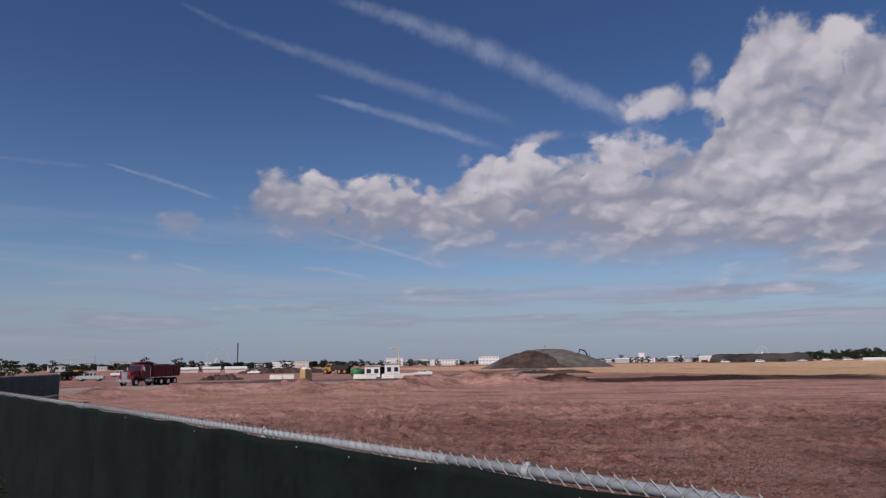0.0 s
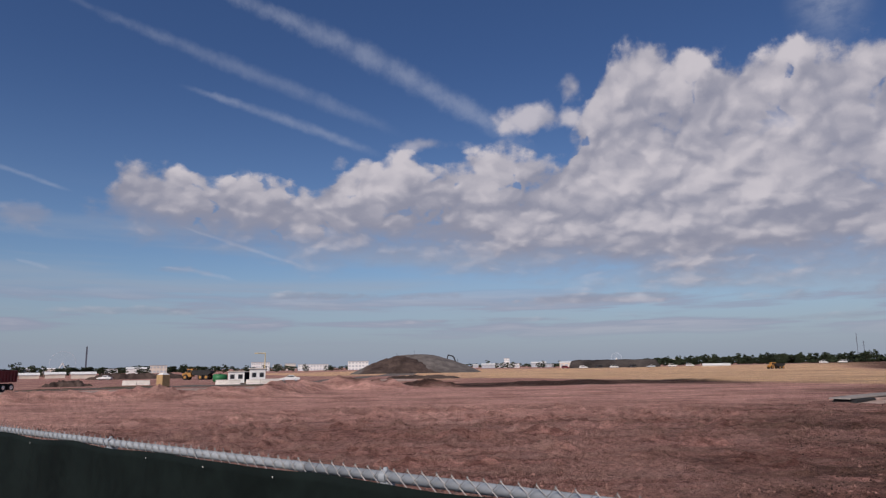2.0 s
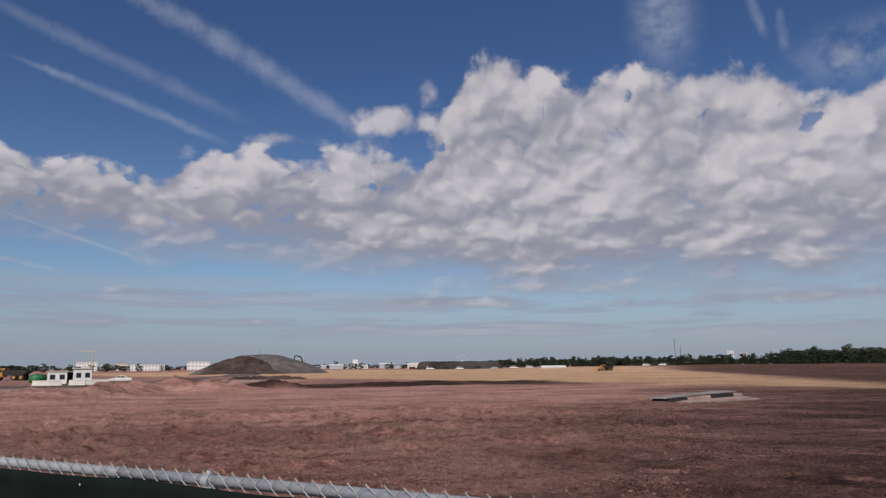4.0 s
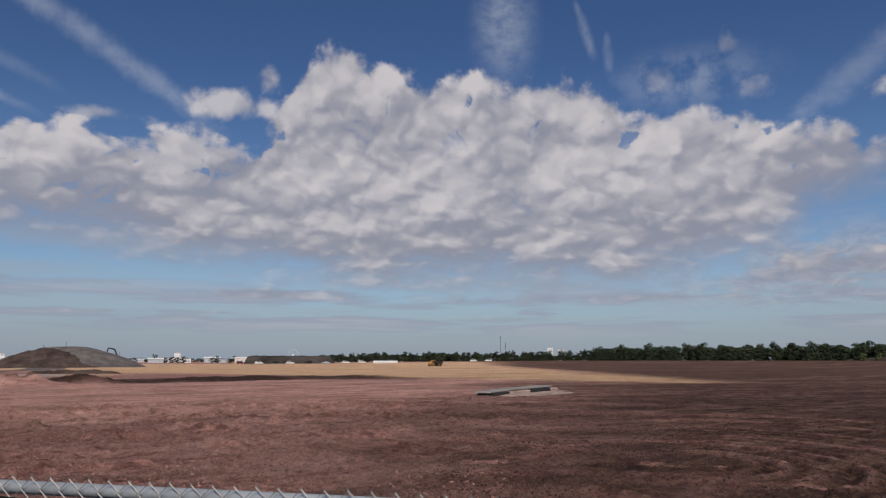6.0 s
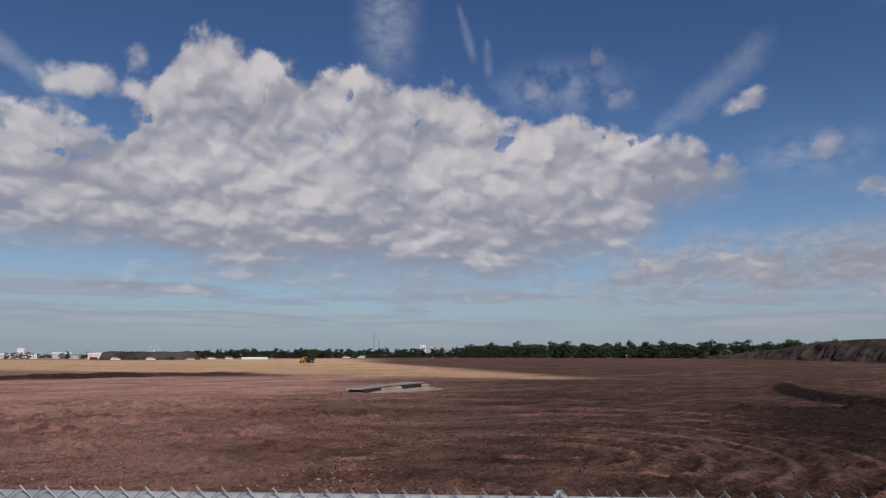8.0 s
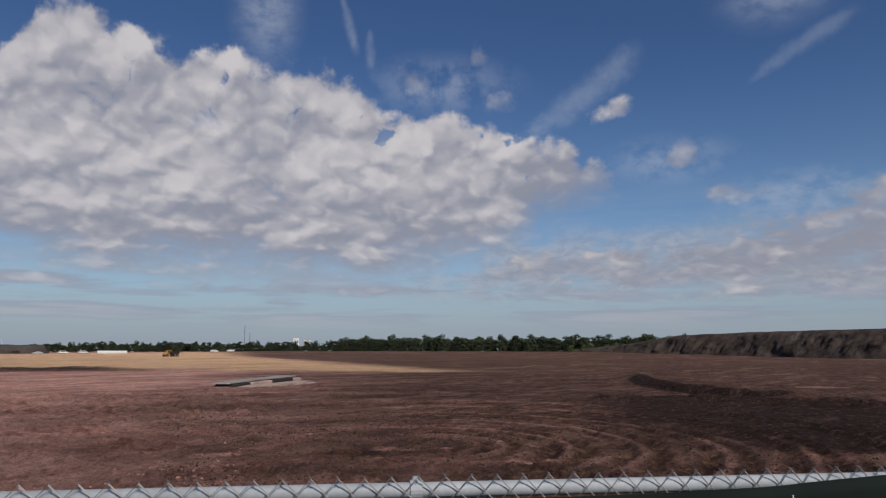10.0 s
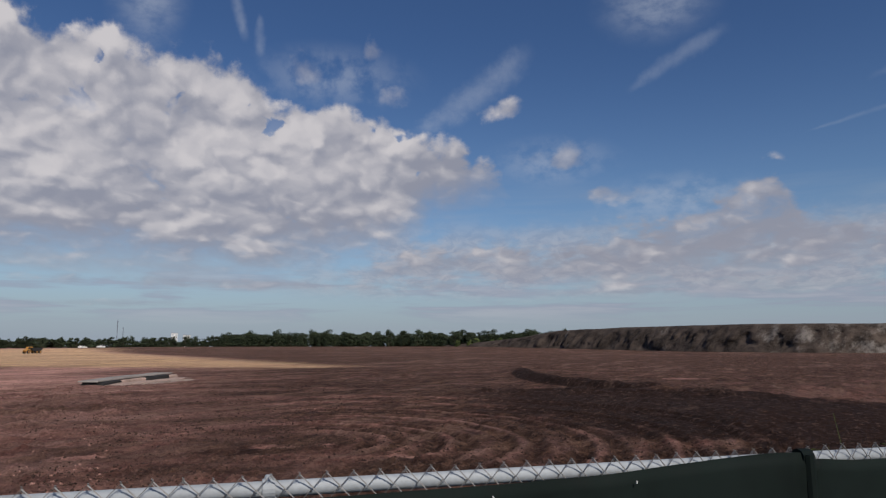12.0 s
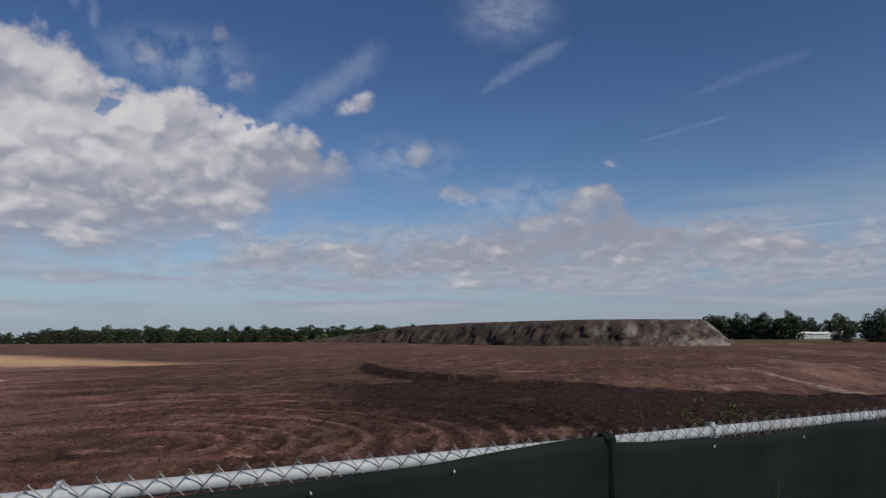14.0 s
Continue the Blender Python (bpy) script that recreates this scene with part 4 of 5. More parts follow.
def tree(seed, tall, wide, count, size, mat, label, clear=0.25, lobes_n=7, name="tree", category="tree"):
    rand = random.Random(seed)
    root = thing(name, (0, 0, 0), 0, label, category)
    trunk = bmesh.new()
    base, fork = Vector((0, 0, -0.4)), Vector((rand.uniform(-0.3, 0.3), rand.uniform(-0.3, 0.3), tall * 0.45))
    tube(trunk, base, fork, tall * 0.022, tall * 0.014, 7)
    lobes = []
    for k in range(lobes_n):
        ang, f = k * 2.4 + rand.uniform(-0.4, 0.4), (k + 0.5) / lobes_n
        z = tall * (clear + (0.92 - clear) * f)
        spread = wide * 0.5 * (1 - 0.6 * abs(f - 0.4)) * rand.uniform(0.35, 0.75)
        tip = Vector((math.cos(ang) * spread, math.sin(ang) * spread, z))
        tube(trunk, Vector((fork.x * f, fork.y * f, min(tall * 0.45, z * 0.7))), tip, tall * 0.009, tall * 0.003, 5)
        lobes.append((tip.x, tip.y, tip.z, wide * rand.uniform(0.2, 0.32), tall * rand.uniform(0.09, 0.16)))
    part("trunk", trunk, BARK, root)
    verts, faces = leaves(rand, lobes, count, size)
    mesh_from("crown", verts, faces, mat, root)
    return root


def scatter(protos, places, rand, lo=0.8, hi=1.15, group=""):
    """Sets the models among the places in turn; each place is (x, y)."""
    used = set()
    for i, (x, y) in enumerate(places):
        model = protos[rand.randrange(len(protos))]
        m = pose(x, y, gz(x, y) - 0.1, 0, 0, rand.uniform(0, 360)) @ Matrix.Diagonal((*[rand.uniform(lo, hi)] * 2, rand.uniform(lo, hi), 1))
        if model.name in used:
            ob = model.copy()
            scene.collection.objects.link(ob)
            for child in model.children:
                twin = child.copy()
                scene.collection.objects.link(twin)
                twin.parent = ob
        else:
            ob = model
            used.add(model.name)
        ob.matrix_basis = m
        if group:
            tagged(ob, group=group)
    for model in protos:
        if model.name not in used:
            for child in model.children:
                bpy.data.objects.remove(child)
            bpy.data.objects.remove(model)


def polar(az, d):
    return d * math.sin(radians(az)), d * math.cos(radians(az))


def row_of(rand, az0, az1, d0, d1, step_m, jitter):
    """Places along a line between two bearings and distances, with gaps."""
    p, q = Vector(polar(az0, d0)), Vector(polar(az1, d1))
    n = int((q - p).length / step_m)
    return [tuple(p.lerp(q, (k + rand.uniform(-0.35, 0.35)) / n) + Vector((rand.uniform(-jitter, jitter), rand.uniform(-jitter, jitter)))) for k in range(n)]


R5 = random.Random(5)
screen_trees = [tree(20 + k, 7.6 + 0.4 * k, 6.0, 600, 0.46, LEAF, "bushy dark green tree in a boundary row", 0.03, 9) for k in range(4)]
row_a = [p for k, p in enumerate(row_of(R5, 25.5, 48, 640, 560, 3.4, 2.5)) if k % 9 != 4]
scatter(screen_trees, row_a, R5, 0.85, 1.08, "boundary tree row")
wood_trees = [tree(40 + k, 9.6 + 0.4 * k, 9.0, 1000, 0.48, LEAF, "dark green tree at the edge of a wood", 0.05, 10) for k in range(5)]
row_b = row_of(R5, 46.5, 77, 500, 460, 3.8, 4.0) + row_of(R5, 47, 75, 516, 476, 6.0, 5.0)
scatter(wood_trees, row_b, R5, 0.74, 1.08, "wood edge")
round_trees = [tree(60 + k, 12 + k, 9.5, 900, 0.55, LEAF, "dark dense tree beyond the spoil bank", 0.04, 10) for k in range(3)]
scatter(round_trees, row_of(R5, 97.0, 103.6, 440, 420, 2.8, 3) + row_of(R5, 97, 107, 490, 500, 4.5, 4) + row_of(R5, 106.2, 113, 330, 330, 6, 4), R5, 0.82, 1.2, "trees beyond the bank")
palms = [tree(80 + k, 5.6, 4.6, 260, 0.55, LEAF_BRIGHT, "bright green young palm-like bush before the wood", 0.1, 6) for k in range(3)]
scatter(palms, row_of(R5, 65.5, 73.5, 440, 428, 5.5, 3), R5, 0.7, 1.1, "light green bushes")
town_trees = [tree(90 + k, 7.5 + k, 8.5, 240, 0.75, LEAF, "dark green tree on the edge of town", 0.08) for k in range(3)]
scatter(town_trees, row_of(R5, -44, -13, 430, 560, 10, 9) + row_of(R5, -40, -19, 290, 420, 16, 8) + row_of(R5, -13, 0.5, 620, 640, 9, 12) + row_of(R5, 11.5, 26, 620, 640, 8, 12), R5, 0.45, 0.85, "town trees")


def far_wood(name, az0, az1, d0, d1, tall, label, seed, count):
    """A far belt of trees too many to tell apart."""
    rand = random.Random(seed)
    p, q = Vector(polar(az0, d0)), Vector(polar(az1, d1))
    run = (q - p).length
    lobes = []
    ground_z = gz(*p.lerp(q, 0.5))
    for k in range(int(run / 5.0)):
        c = p.lerp(q, k * 5.0 / run)
        h = tall * (0.72 + 0.4 * noise.noise((k * 0.21, seed, 0.0)) + rand.uniform(-0.08, 0.12))
        for z in (0.2, 0.5, 0.8):
            lobes.append((c.x + rand.uniform(-3, 3), c.y + rand.uniform(-3, 3), h * z + ground_z, 3.4, h * 0.2))
    verts, faces = leaves(rand, lobes, count, 1.0)
    tagged(mesh_from(name, verts, faces, LEAF), label, "wood", kind="stuff")


far_wood("woodland", 46.5, 80, 545, 500, 11.0, "dense dark green woodland along the site's edge", 3, 30000)
far_wood("woodland", 24, 49, 690, 600, 7.6, "thin dark undergrowth behind the boundary trees", 4, 20000)
far_wood("woodland", -62, -10, 760, 820, 8.0, "dark green belt of trees on the edge of town", 8, 26000)
far_wood("woodland", 96, 116, 560, 560, 12.0, "dense dark green woodland beyond the bank", 5, 9000)
far_wood("woodland", -60, 26, 1150, 1150, 7.5, "far hazy belt of trees and town gardens", 6, 24000)

# ---- things on the site ----
PAINT_RED = material("dark_red_paint", (0.14, 0.008, 0.014), 0.4, 0, 0.25, 1.5, spec=0.5)
PAINT_WHITE = material("white_paint", (0.72, 0.72, 0.70), 0.5, 0, 0.12, 1.2)
PAINT_CREAM = material("cream_cladding", (0.62, 0.55, 0.47), 0.7, 0, 0.15, 0.4)
PAINT_GREY = material("grey_cladding", (0.36, 0.37, 0.39), 0.7, 0, 0.18, 0.4)
PAINT_SILVER = material("silver_paint", (0.50, 0.54, 0.58), 0.35, 0.3, 0.1, 1.0, spec=0.5)
PAINT_YELLOW = material("machine_yellow_paint", (0.40, 0.20, 0.05), 0.55, 0, 0.3, 1.5)
PAINT_TAN = material("tan_plastic", (0.44, 0.29, 0.14), 0.6, 0, 0.2, 2.0)
PAINT_GREEN = material("green_plastic", (0.03, 0.16, 0.06), 0.5, 0, 0.25, 2.0)
CHROME = material("chrome", (0.72, 0.72, 0.74), 0.22, 0.9, 0.08, 4.0, spec=0.5)
RUBBER = material("tyre_rubber", (0.022, 0.021, 0.020), 0.9, 0, 0.3, 5.0)
GLASS = material("dark_glass", (0.02, 0.025, 0.03), 0.08, 0, 0.1, 2.0, spec=0.6)
DARK = material("dark_chassis_and_shade", (0.025, 0.024, 0.024), 0.7, 0, 0.3, 3.0)
CONCRETE = material("weathered_concrete", (0.25, 0.225, 0.205), 0.9, 0, 0.25, 0.8, 0.01, 20.0)
PALE_SOIL = material("pale_dry_soil", (0.36, 0.265, 0.225), 0.95, 0, 0.3, 0.8, 0.03, 9.0, spec=0.1)
BARRIER_PALE = material("pale_cast_concrete", (0.60, 0.56, 0.51), 0.9, 0, 0.2, 0.8, 0.006, 20.0)
STEEL_DARK = material("dark_painted_steel", (0.10, 0.11, 0.14), 0.6, 0.2, 0.2, 0.2)
# white steel with the distance haze mixed into its colour
STEEL_PALE = material("haze_tinted_white_steel", (0.55, 0.60, 0.68), 0.7, 0, 0.1, 0.1)
LAMP_YELLOW = material("yellow_pole_paint", (0.62, 0.50, 0.26), 0.6, 0, 0.2, 2.0)


def wheel(parent, x, y, r, wide, rim_mat=CHROME):
    hub = part("wheel", tubed((x, y - wide / 2, r), (x, y + wide / 2, r), r * 0.62, sides=18), DARK, parent)
    tyre = bmesh.new()
    tube(tyre, (x, y - wide / 2 + 0.02, r), (x, y + wide / 2 - 0.02, r), r, sides=22)
    bmesh.ops.bevel(tyre, geom=[e for e in tyre.edges if len(e.link_faces) == 2 and any(len(f.verts) > 4 for f in e.link_faces)], offset=r * 0.09, segments=2, affect="EDGES")
    part("tyre", tyre, RUBBER, hub, smooth=False)
    rim = bmesh.new()
    for side in (-1, 1):
        tube(rim, (x, y + side * (wide / 2 - 0.015), r), (x, y + side * (wide / 2 + 0.012), r), r * 0.58, r * 0.48, 18)
        tube(rim, (x, y + side * (wide / 2), r), (x, y + side * (wide / 2 + 0.05), r), r * 0.2, r * 0.16, 10)
    part("rim", rim, rim_mat, hub, "bright metal rim")


def dump_truck(at, turn):
    """Nose towards +x."""
    t = thing("dump_truck", at, turn, "dark red tri-axle dump truck with chrome bumper on the site road", "truck")
    part("chassis", boxed((8.4, 0.9, 0.28), (-0.1, 0, 0.86), 0.03), DARK, t)
    hood = slab([(2.6, 0.95), (4.35, 0.95), (4.42, 1.35), (4.35, 1.78), (3.6, 1.98), (2.6, 2.08)], -0.85, 0.85, bevel=0.07)
    part("hood", hood, PAINT_RED, t)
    cab = slab([(1.15, 0.95), (2.7, 0.95), (2.7, 2.05), (2.35, 2.72), (1.95, 2.82), (1.15, 2.82)], -1.1, 1.1, bevel=0.06)
    cab_ob = part("cab", cab, PAINT_RED, t)
    for side in (-1, 1):
        part("side_window", slab([(1.45, 2.02), (2.5, 2.02), (2.28, 2.55), (1.45, 2.58)], side * 1.095, side * 1.115), GLASS, cab_ob)
        part("step_tank", tubed((0.55, side * 0.95, 0.72), (1.9, side * 0.95, 0.72), 0.3, sides=18), CHROME, t, "bright aluminium fuel tank", True)
        fender = slab([(2.95, 0.75), (3.1, 1.15), (3.5, 1.32), (3.95, 1.2), (4.2, 0.8), (4.2, 1.4), (2.95, 1.4)], side * 0.82, side * 1.2, bevel=0.02)
        part("fender", fender, PAINT_RED, t)
        part("headlight", boxed((0.08, 0.3, 0.2), (4.3, side * 0.8, 1.12), 0.03), CHROME, t, "chrome headlight")
        part("mirror", boxed((0.08, 0.24, 0.5), (2.55, side * 1.38, 2.2), 0.03), CHROME, t)
        part("exhaust_stack", tubed((1.02, side * 1.0, 1.0), (1.02, side * 1.0, 3.15), 0.075, sides=12), CHROME, t, "upright chrome exhaust stack", True)
    part("windscreen_glass", boxed((0.03, 1.9, 0.62), (2.56, 0, 2.36), 0.0, Matrix.Rotation(radians(-28), 4, "Y")), GLASS, t)
    part("grille", boxed((0.07, 0.9, 0.8), (4.43, 0, 1.4), 0.02), CHROME, t, "chrome grille")
    part("bumper", boxed((0.22, 2.3, 0.42), (4.55, 0, 0.72), 0.06), CHROME, t, "chrome front bumper")
    bed = slab([(-4.3, 1.2), (0.75, 1.12), (0.85, 2.62), (-4.35, 2.62)], -1.22, 1.22, bevel=0.04)
    part("tipper_body", bed, PAINT_RED, t)
    part("load", slab([(-4.0, 2.5), (0.5, 2.5), (-0.2, 2.74), (-1.8, 2.82), (-3.4, 2.72)], -1.0, 1.0, bevel=0.08), DARK_SOIL, t, "load of dark soil")
    part("cab_guard", slab([(0.7, 2.6), (0.95, 2.6), (1.0, 2.98), (2.3, 3.02), (2.3, 3.1), (0.7, 3.08)], -1.2, 1.2, bevel=0.02), PAINT_RED, t)
    for side in (-1, 1):
        for k in range(10):
            part("rib", boxed((0.09, 0.09, 1.36), (-4.15 + k * 0.52, side * 1.265, 1.9), 0.02), PAINT_RED, t)
        part("top_rail", boxed((5.1, 0.12, 0.12), (-1.78, side * 1.26, 2.58), 0.02), PAINT_RED, t)
    part("tailgate", boxed((0.1, 2.3, 1.4), (-4.4, 0, 1.95), 0.02, Matrix.Rotation(radians(3), 4, "Y")), PAINT_RED, t)
    for x in (3.55, -0.9, -2.2, -3.5):
        for side in (-1, 1):
            wheel(t, x, side * 0.98, 0.52, 0.44 if x < 3 else 0.32)
    return t


def car(at, turn, paint, label, form="saloon", category="car", group=""):
    """Nose towards +x: a saloon, an estate-like suv or a pickup."""
    t = thing({"saloon": "car", "suv": "car", "pickup": "pickup_truck"}[form], at, turn, label, category, group)
    roofs = {"saloon": ([(-2.2, 0.35), (2.2, 0.35), (2.25, 0.68), (1.2, 0.9), (-1.5, 0.95), (-2.25, 0.92)],
                        [(-1.55, 0.92), (1.05, 0.9), (0.35, 1.4), (-0.75, 1.42)]),
             "suv": ([(-2.25, 0.4), (2.3, 0.4), (2.35, 0.85), (1.3, 1.05), (-2.2, 1.08), (-2.3, 0.8)],
                     [(-2.15, 1.05), (1.2, 1.03), (0.55, 1.7), (-1.9, 1.72)]),
             "pickup": ([(-2.8, 0.5), (2.7, 0.5), (2.75, 1.02), (1.4, 1.18), (-0.9, 1.16), (-0.92, 1.12), (-2.8, 1.14)],
                        [(-0.95, 1.14), (1.35, 1.16), (0.7, 1.84), (-0.75, 1.86)])}[form]
    half = 0.98 if form == "pickup" else 0.88
    part("body", slab(roofs[0], -half, half, bevel=0.07), paint, t)
    cabin = part("cabin", slab(roofs[1], -half + 0.1, half - 0.1, bevel=0.06), paint, t)
    xs = [p[0] for p in roofs[1]]
    zs = [p[1] for p in roofs[1]]
    z0, z1 = zs[0] + 0.06, zs[2] - 0.1
    for side in (-1, 1):
        y = side * (half - 0.095)
        for a, b in ((xs[0] + 0.35, -0.1), (0.0, xs[1] - 0.3)):
            part("side_window", slab([(a, z0), (b, z0), (min(b, xs[2] + 0.05), z1), (max(a, xs[3] + 0.1), z1)], y, y + side * 0.012), GLASS, cabin)
    for back, (xa, xb) in enumerate(((xs[1], xs[2]), (xs[0], xs[3]))):
        lean = math.atan2(xb - xa, zs[2] - zs[0])
        part("windscreen_glass", boxed((0.02, half * 1.55, (zs[2] - zs[0]) * 0.82), ((xa + xb) / 2 + (0.02 if not back else -0.02), 0, (zs[0] + zs[2]) / 2), 0,
                                 Matrix.Rotation(lean, 4, "Y")), GLASS, cabin)
    r = {"saloon": 0.33, "suv": 0.37, "pickup": 0.42}[form]
    reach = {"saloon": 1.35, "suv": 1.4, "pickup": 1.75}[form]
    for x in (-reach, reach):
        for side in (-1, 1):
            wheel(t, x, side * (half - 0.12), r, 0.24, PAINT_SILVER)
    for side in (-1, 1):
        part("headlight", boxed((0.08, 0.3, 0.14), (max(p[0] for p in roofs[0]) - 0.06, side * (half - 0.3), roofs[0][2][1] - 0.06), 0.02), CHROME, t)
        part("tail_light", boxed((0.06, 0.22, 0.16), (min(p[0] for p in roofs[0]) - 0.0, side * (half - 0.2), 0.8), 0.02), PAINT_RED, t)
    return t


def on_ground(az, d, lift=0.0):
    x, y = polar(az, d)
    return x, y, gz(x, y) + lift


dump_truck(on_ground(-25.2, 102), -107)
car(on_ground(-29.2, 172), 196, PAINT_SILVER, "white and silver pickup truck parked on bare soil", "pickup", "pickup truck")
car(on_ground(-4.2, 164), 184, PAINT_WHITE, "white saloon car parked beside the gate huts", "saloon")
car(on_ground(-27.2, 235), 185, PAINT_WHITE, "white pickup truck far across the site", "pickup", "pickup truck")


def portable_toilet(at, turn):
    t = thing("portable_toilet", at, turn, "tan plastic portable toilet cabin with pale domed roof", "portable toilet")
    part("cabin", boxed((1.5, 1.5, 2.0), (0, 0, 1.1), 0.04), PAINT_TAN, t)
    part("base", boxed((1.56, 1.6, 0.14), (0, 0, 0.07), 0.02), DARK, t)
    part("door", boxed((0.04, 0.95, 1.8), (-0.765, 0.05, 1.1), 0.015), PAINT_TAN, t)
    roof = bmesh.new()
    tube(roof, (0, 0, 2.1), (0, 0, 2.42), 0.98, 0.45, 4)
    bmesh.ops.rotate(roof, verts=roof.verts, cent=(0, 0, 0), matrix=Matrix.Rotation(radians(45), 3, "Z"))
    part("roof", roof, PAINT_WHITE, t, "translucent white domed roof")
    part("vent_pipe", tubed((0.4, 0.4, 2.2), (0.4, 0.4, 2.75), 0.06), PAINT_WHITE, t)


portable_toilet(on_ground(-13.6, 128), 52)


def gate_hut(at, turn, wide, tall, label, tower=False):
    t = thing("gate_hut", at, turn, label, "hut")
    wall = part("wall", boxed((wide, 2.4, tall), (0, 0, tall / 2 + 0.15), 0.03), PAINT_WHITE, t)
    part("roof", boxed((wide + 0.4, 2.8, 0.14), (0, 0, tall + 0.22), 0.03), PAINT_CREAM, t)
    part("skid", boxed((wide, 2.2, 0.16), (0, 0, 0.08)), DARK, t)
    for k in (-1, 1):
        w = part("window", boxed((wide * 0.26, 0.05, 0.85), (k * wide * 0.25, -1.2, tall * 0.62), 0.01), GLASS, wall)
        part("frame", boxed((wide * 0.26 + 0.14, 0.03, 0.99), (k * wide * 0.25, -1.195, tall * 0.62), 0.01), PAINT_GREY, w)
    # solid panel, coloured dark for the shade inside an open doorway
    part("door", boxed((0.05, 0.95, 1.95), (wide / 2 + 0.005, 0.2, 1.15), 0.01), DARK, t, "dark panel with the shade of an open doorway in its colour")
    return t


gate_hut(on_ground(-8.3, 152), 10, 3.2, 2.3, "white gate hut with dark windows on a skid")
gate_hut(on_ground(-6.7, 150), 12, 3.0, 2.75, "taller white gate hut with small dark windows")
part_shed = thing("open_shelter", on_ground(-7.65, 155), 10, "dark open-sided shelter between white huts", "shelter")
part("roof", boxed((2.4, 2.6, 0.12), (0, 0, 2.35), 0.02), PAINT_GREY, part_shed)
for px, py in ((-1.1, -1.2), (1.1, -1.2), (-1.1, 1.2), (1.1, 1.2)):
    part("post", tubed((px, py, 0), (px, py, 2.3), 0.05), DARK, part_shed)
part("back_panel", boxed((2.3, 0.05, 2.2), (0, 1.2, 1.2)), DARK, part_shed)

barrier_bm = slab([(-0.35, 0), (0.35, 0), (0.3, 0.2), (0.12, 0.5), (0.1, 0.95), (-0.1, 0.95), (-0.12, 0.5), (-0.3, 0.2)], -1.35, 1.35, bevel=0.02)
barrier = tagged(part("traffic_barrier", barrier_bm, BARRIER_PALE), "pale concrete traffic barrier before the gate huts", "barrier", "traffic barriers")
places = [(-9.3, 145, 80), (-8.5, 144, 97), (-7.0, 143, 85), (-6.1, 144, 100), (-5.5, 147, 95), (-15.9, 151, 88), (-15.0, 152, 92)]
for k, (az, d, turn) in enumerate(places):
    m = pose(*on_ground(az, d), 0, 0, turn)
    if k == 0:
        barrier.matrix_basis = m
    else:
        copy_thing(barrier, m)

lamp = thing("street_lamp", on_ground(-6.15, 160), 8, "yellowish lamp pole with a short side arm", "street lamp")
part("pole", tubed((0, 0, 0), (0, 0, 6.4), 0.13, 0.09), LAMP_YELLOW, lamp)
part("arm", tubed((0.1, 0, 6.3), (-1.9, 0, 6.35), 0.11, 0.09), LAMP_YELLOW, lamp)
part("lamp_head", boxed((0.75, 0.36, 0.2), (-1.9, 0, 6.3), 0.05), LAMP_YELLOW, lamp)

tank = thing("fuel_tank_trailer", on_ground(-9.5, 160), 12, "green plastic water tank trailer by the huts", "tank")
tank_bm = tubed((-1.5, 0, 1.05), (1.5, 0, 1.05), 0.85, sides=20)
bmesh.ops.bevel(tank_bm, geom=[e for e in tank_bm.edges if any(len(f.verts) > 4 for f in e.link_faces)], offset=0.18, segments=3, affect="EDGES")
part("barrel", tank_bm, PAINT_GREEN, tank, smooth=True)
part("frame", boxed((2.6, 1.3, 0.16), (0.2, 0, 0.4), 0.02), DARK, tank)
part("hatch", tubed((0, 0, 1.85), (0, 0, 2.02), 0.3, sides=14), DARK, tank)
for side in (-1, 1):
    wheel(tank, 0.4, side * 0.75, 0.36, 0.22, DARK)


def articulated_hauler(at, turn, label, size=1.0):
    t = thing("dump_hauler", at, turn, label, "construction machine")
    part("front_frame", boxed((2.6 * size, 2.2 * size, 0.5 * size), (2.9 * size, 0, 1.15 * size), 0.06), PAINT_YELLOW, t)
    part("bonnet", slab([(3.0 * size, 1.3 * size), (4.5 * size, 1.2 * size), (4.5 * size, 1.8 * size), (3.2 * size, 2.2 * size)], -0.9 * size, 0.9 * size, bevel=0.06), PAINT_YELLOW, t)
    cab = part("cab", slab([(1.9 * size, 1.4 * size), (3.2 * size, 1.4 * size), (3.1 * size, 3.1 * size), (2.0 * size, 3.15 * size)], -0.75 * size, 0.75 * size, bevel=0.06), PAINT_YELLOW, t)
    part("window", boxed((1.0 * size, 1.56 * size, 0.8 * size), (2.55 * size, 0, 2.5 * size), 0.02), GLASS, cab)
    part("skip", slab([(-4.4 * size, 2.0 * size), (-3.2 * size, 1.3 * size), (1.2 * size, 1.3 * size), (1.6 * size, 2.75 * size), (-4.0 * size, 2.65 * size)], -1.4 * size, 1.4 * size, bevel=0.07), DARK, t,
         "dark worn steel tipping skip")
    part("headboard", boxed((0.5 * size, 2.7 * size, 0.5 * size), (1.4 * size, 0, 2.95 * size), 0.05), PAINT_YELLOW, t)
    for x in (3.4, -1.2, -3.0):
        for side in (-1, 1):
            wheel(t, x * size, side * 1.15 * size, 0.8 * size, 0.6 * size, PAINT_YELLOW)
    return t


articulated_hauler(on_ground(-11.1, 215), 165, "yellow articulated dump hauler with dark skip on bare soil")
articulated_hauler(on_ground(33.5, 262), 190, "orange-yellow hauler crossing the tan sand", 0.7)
articulated_hauler(on_ground(-30.4, 185), 60, "brownish hauler seen end on behind the fence", 0.75)


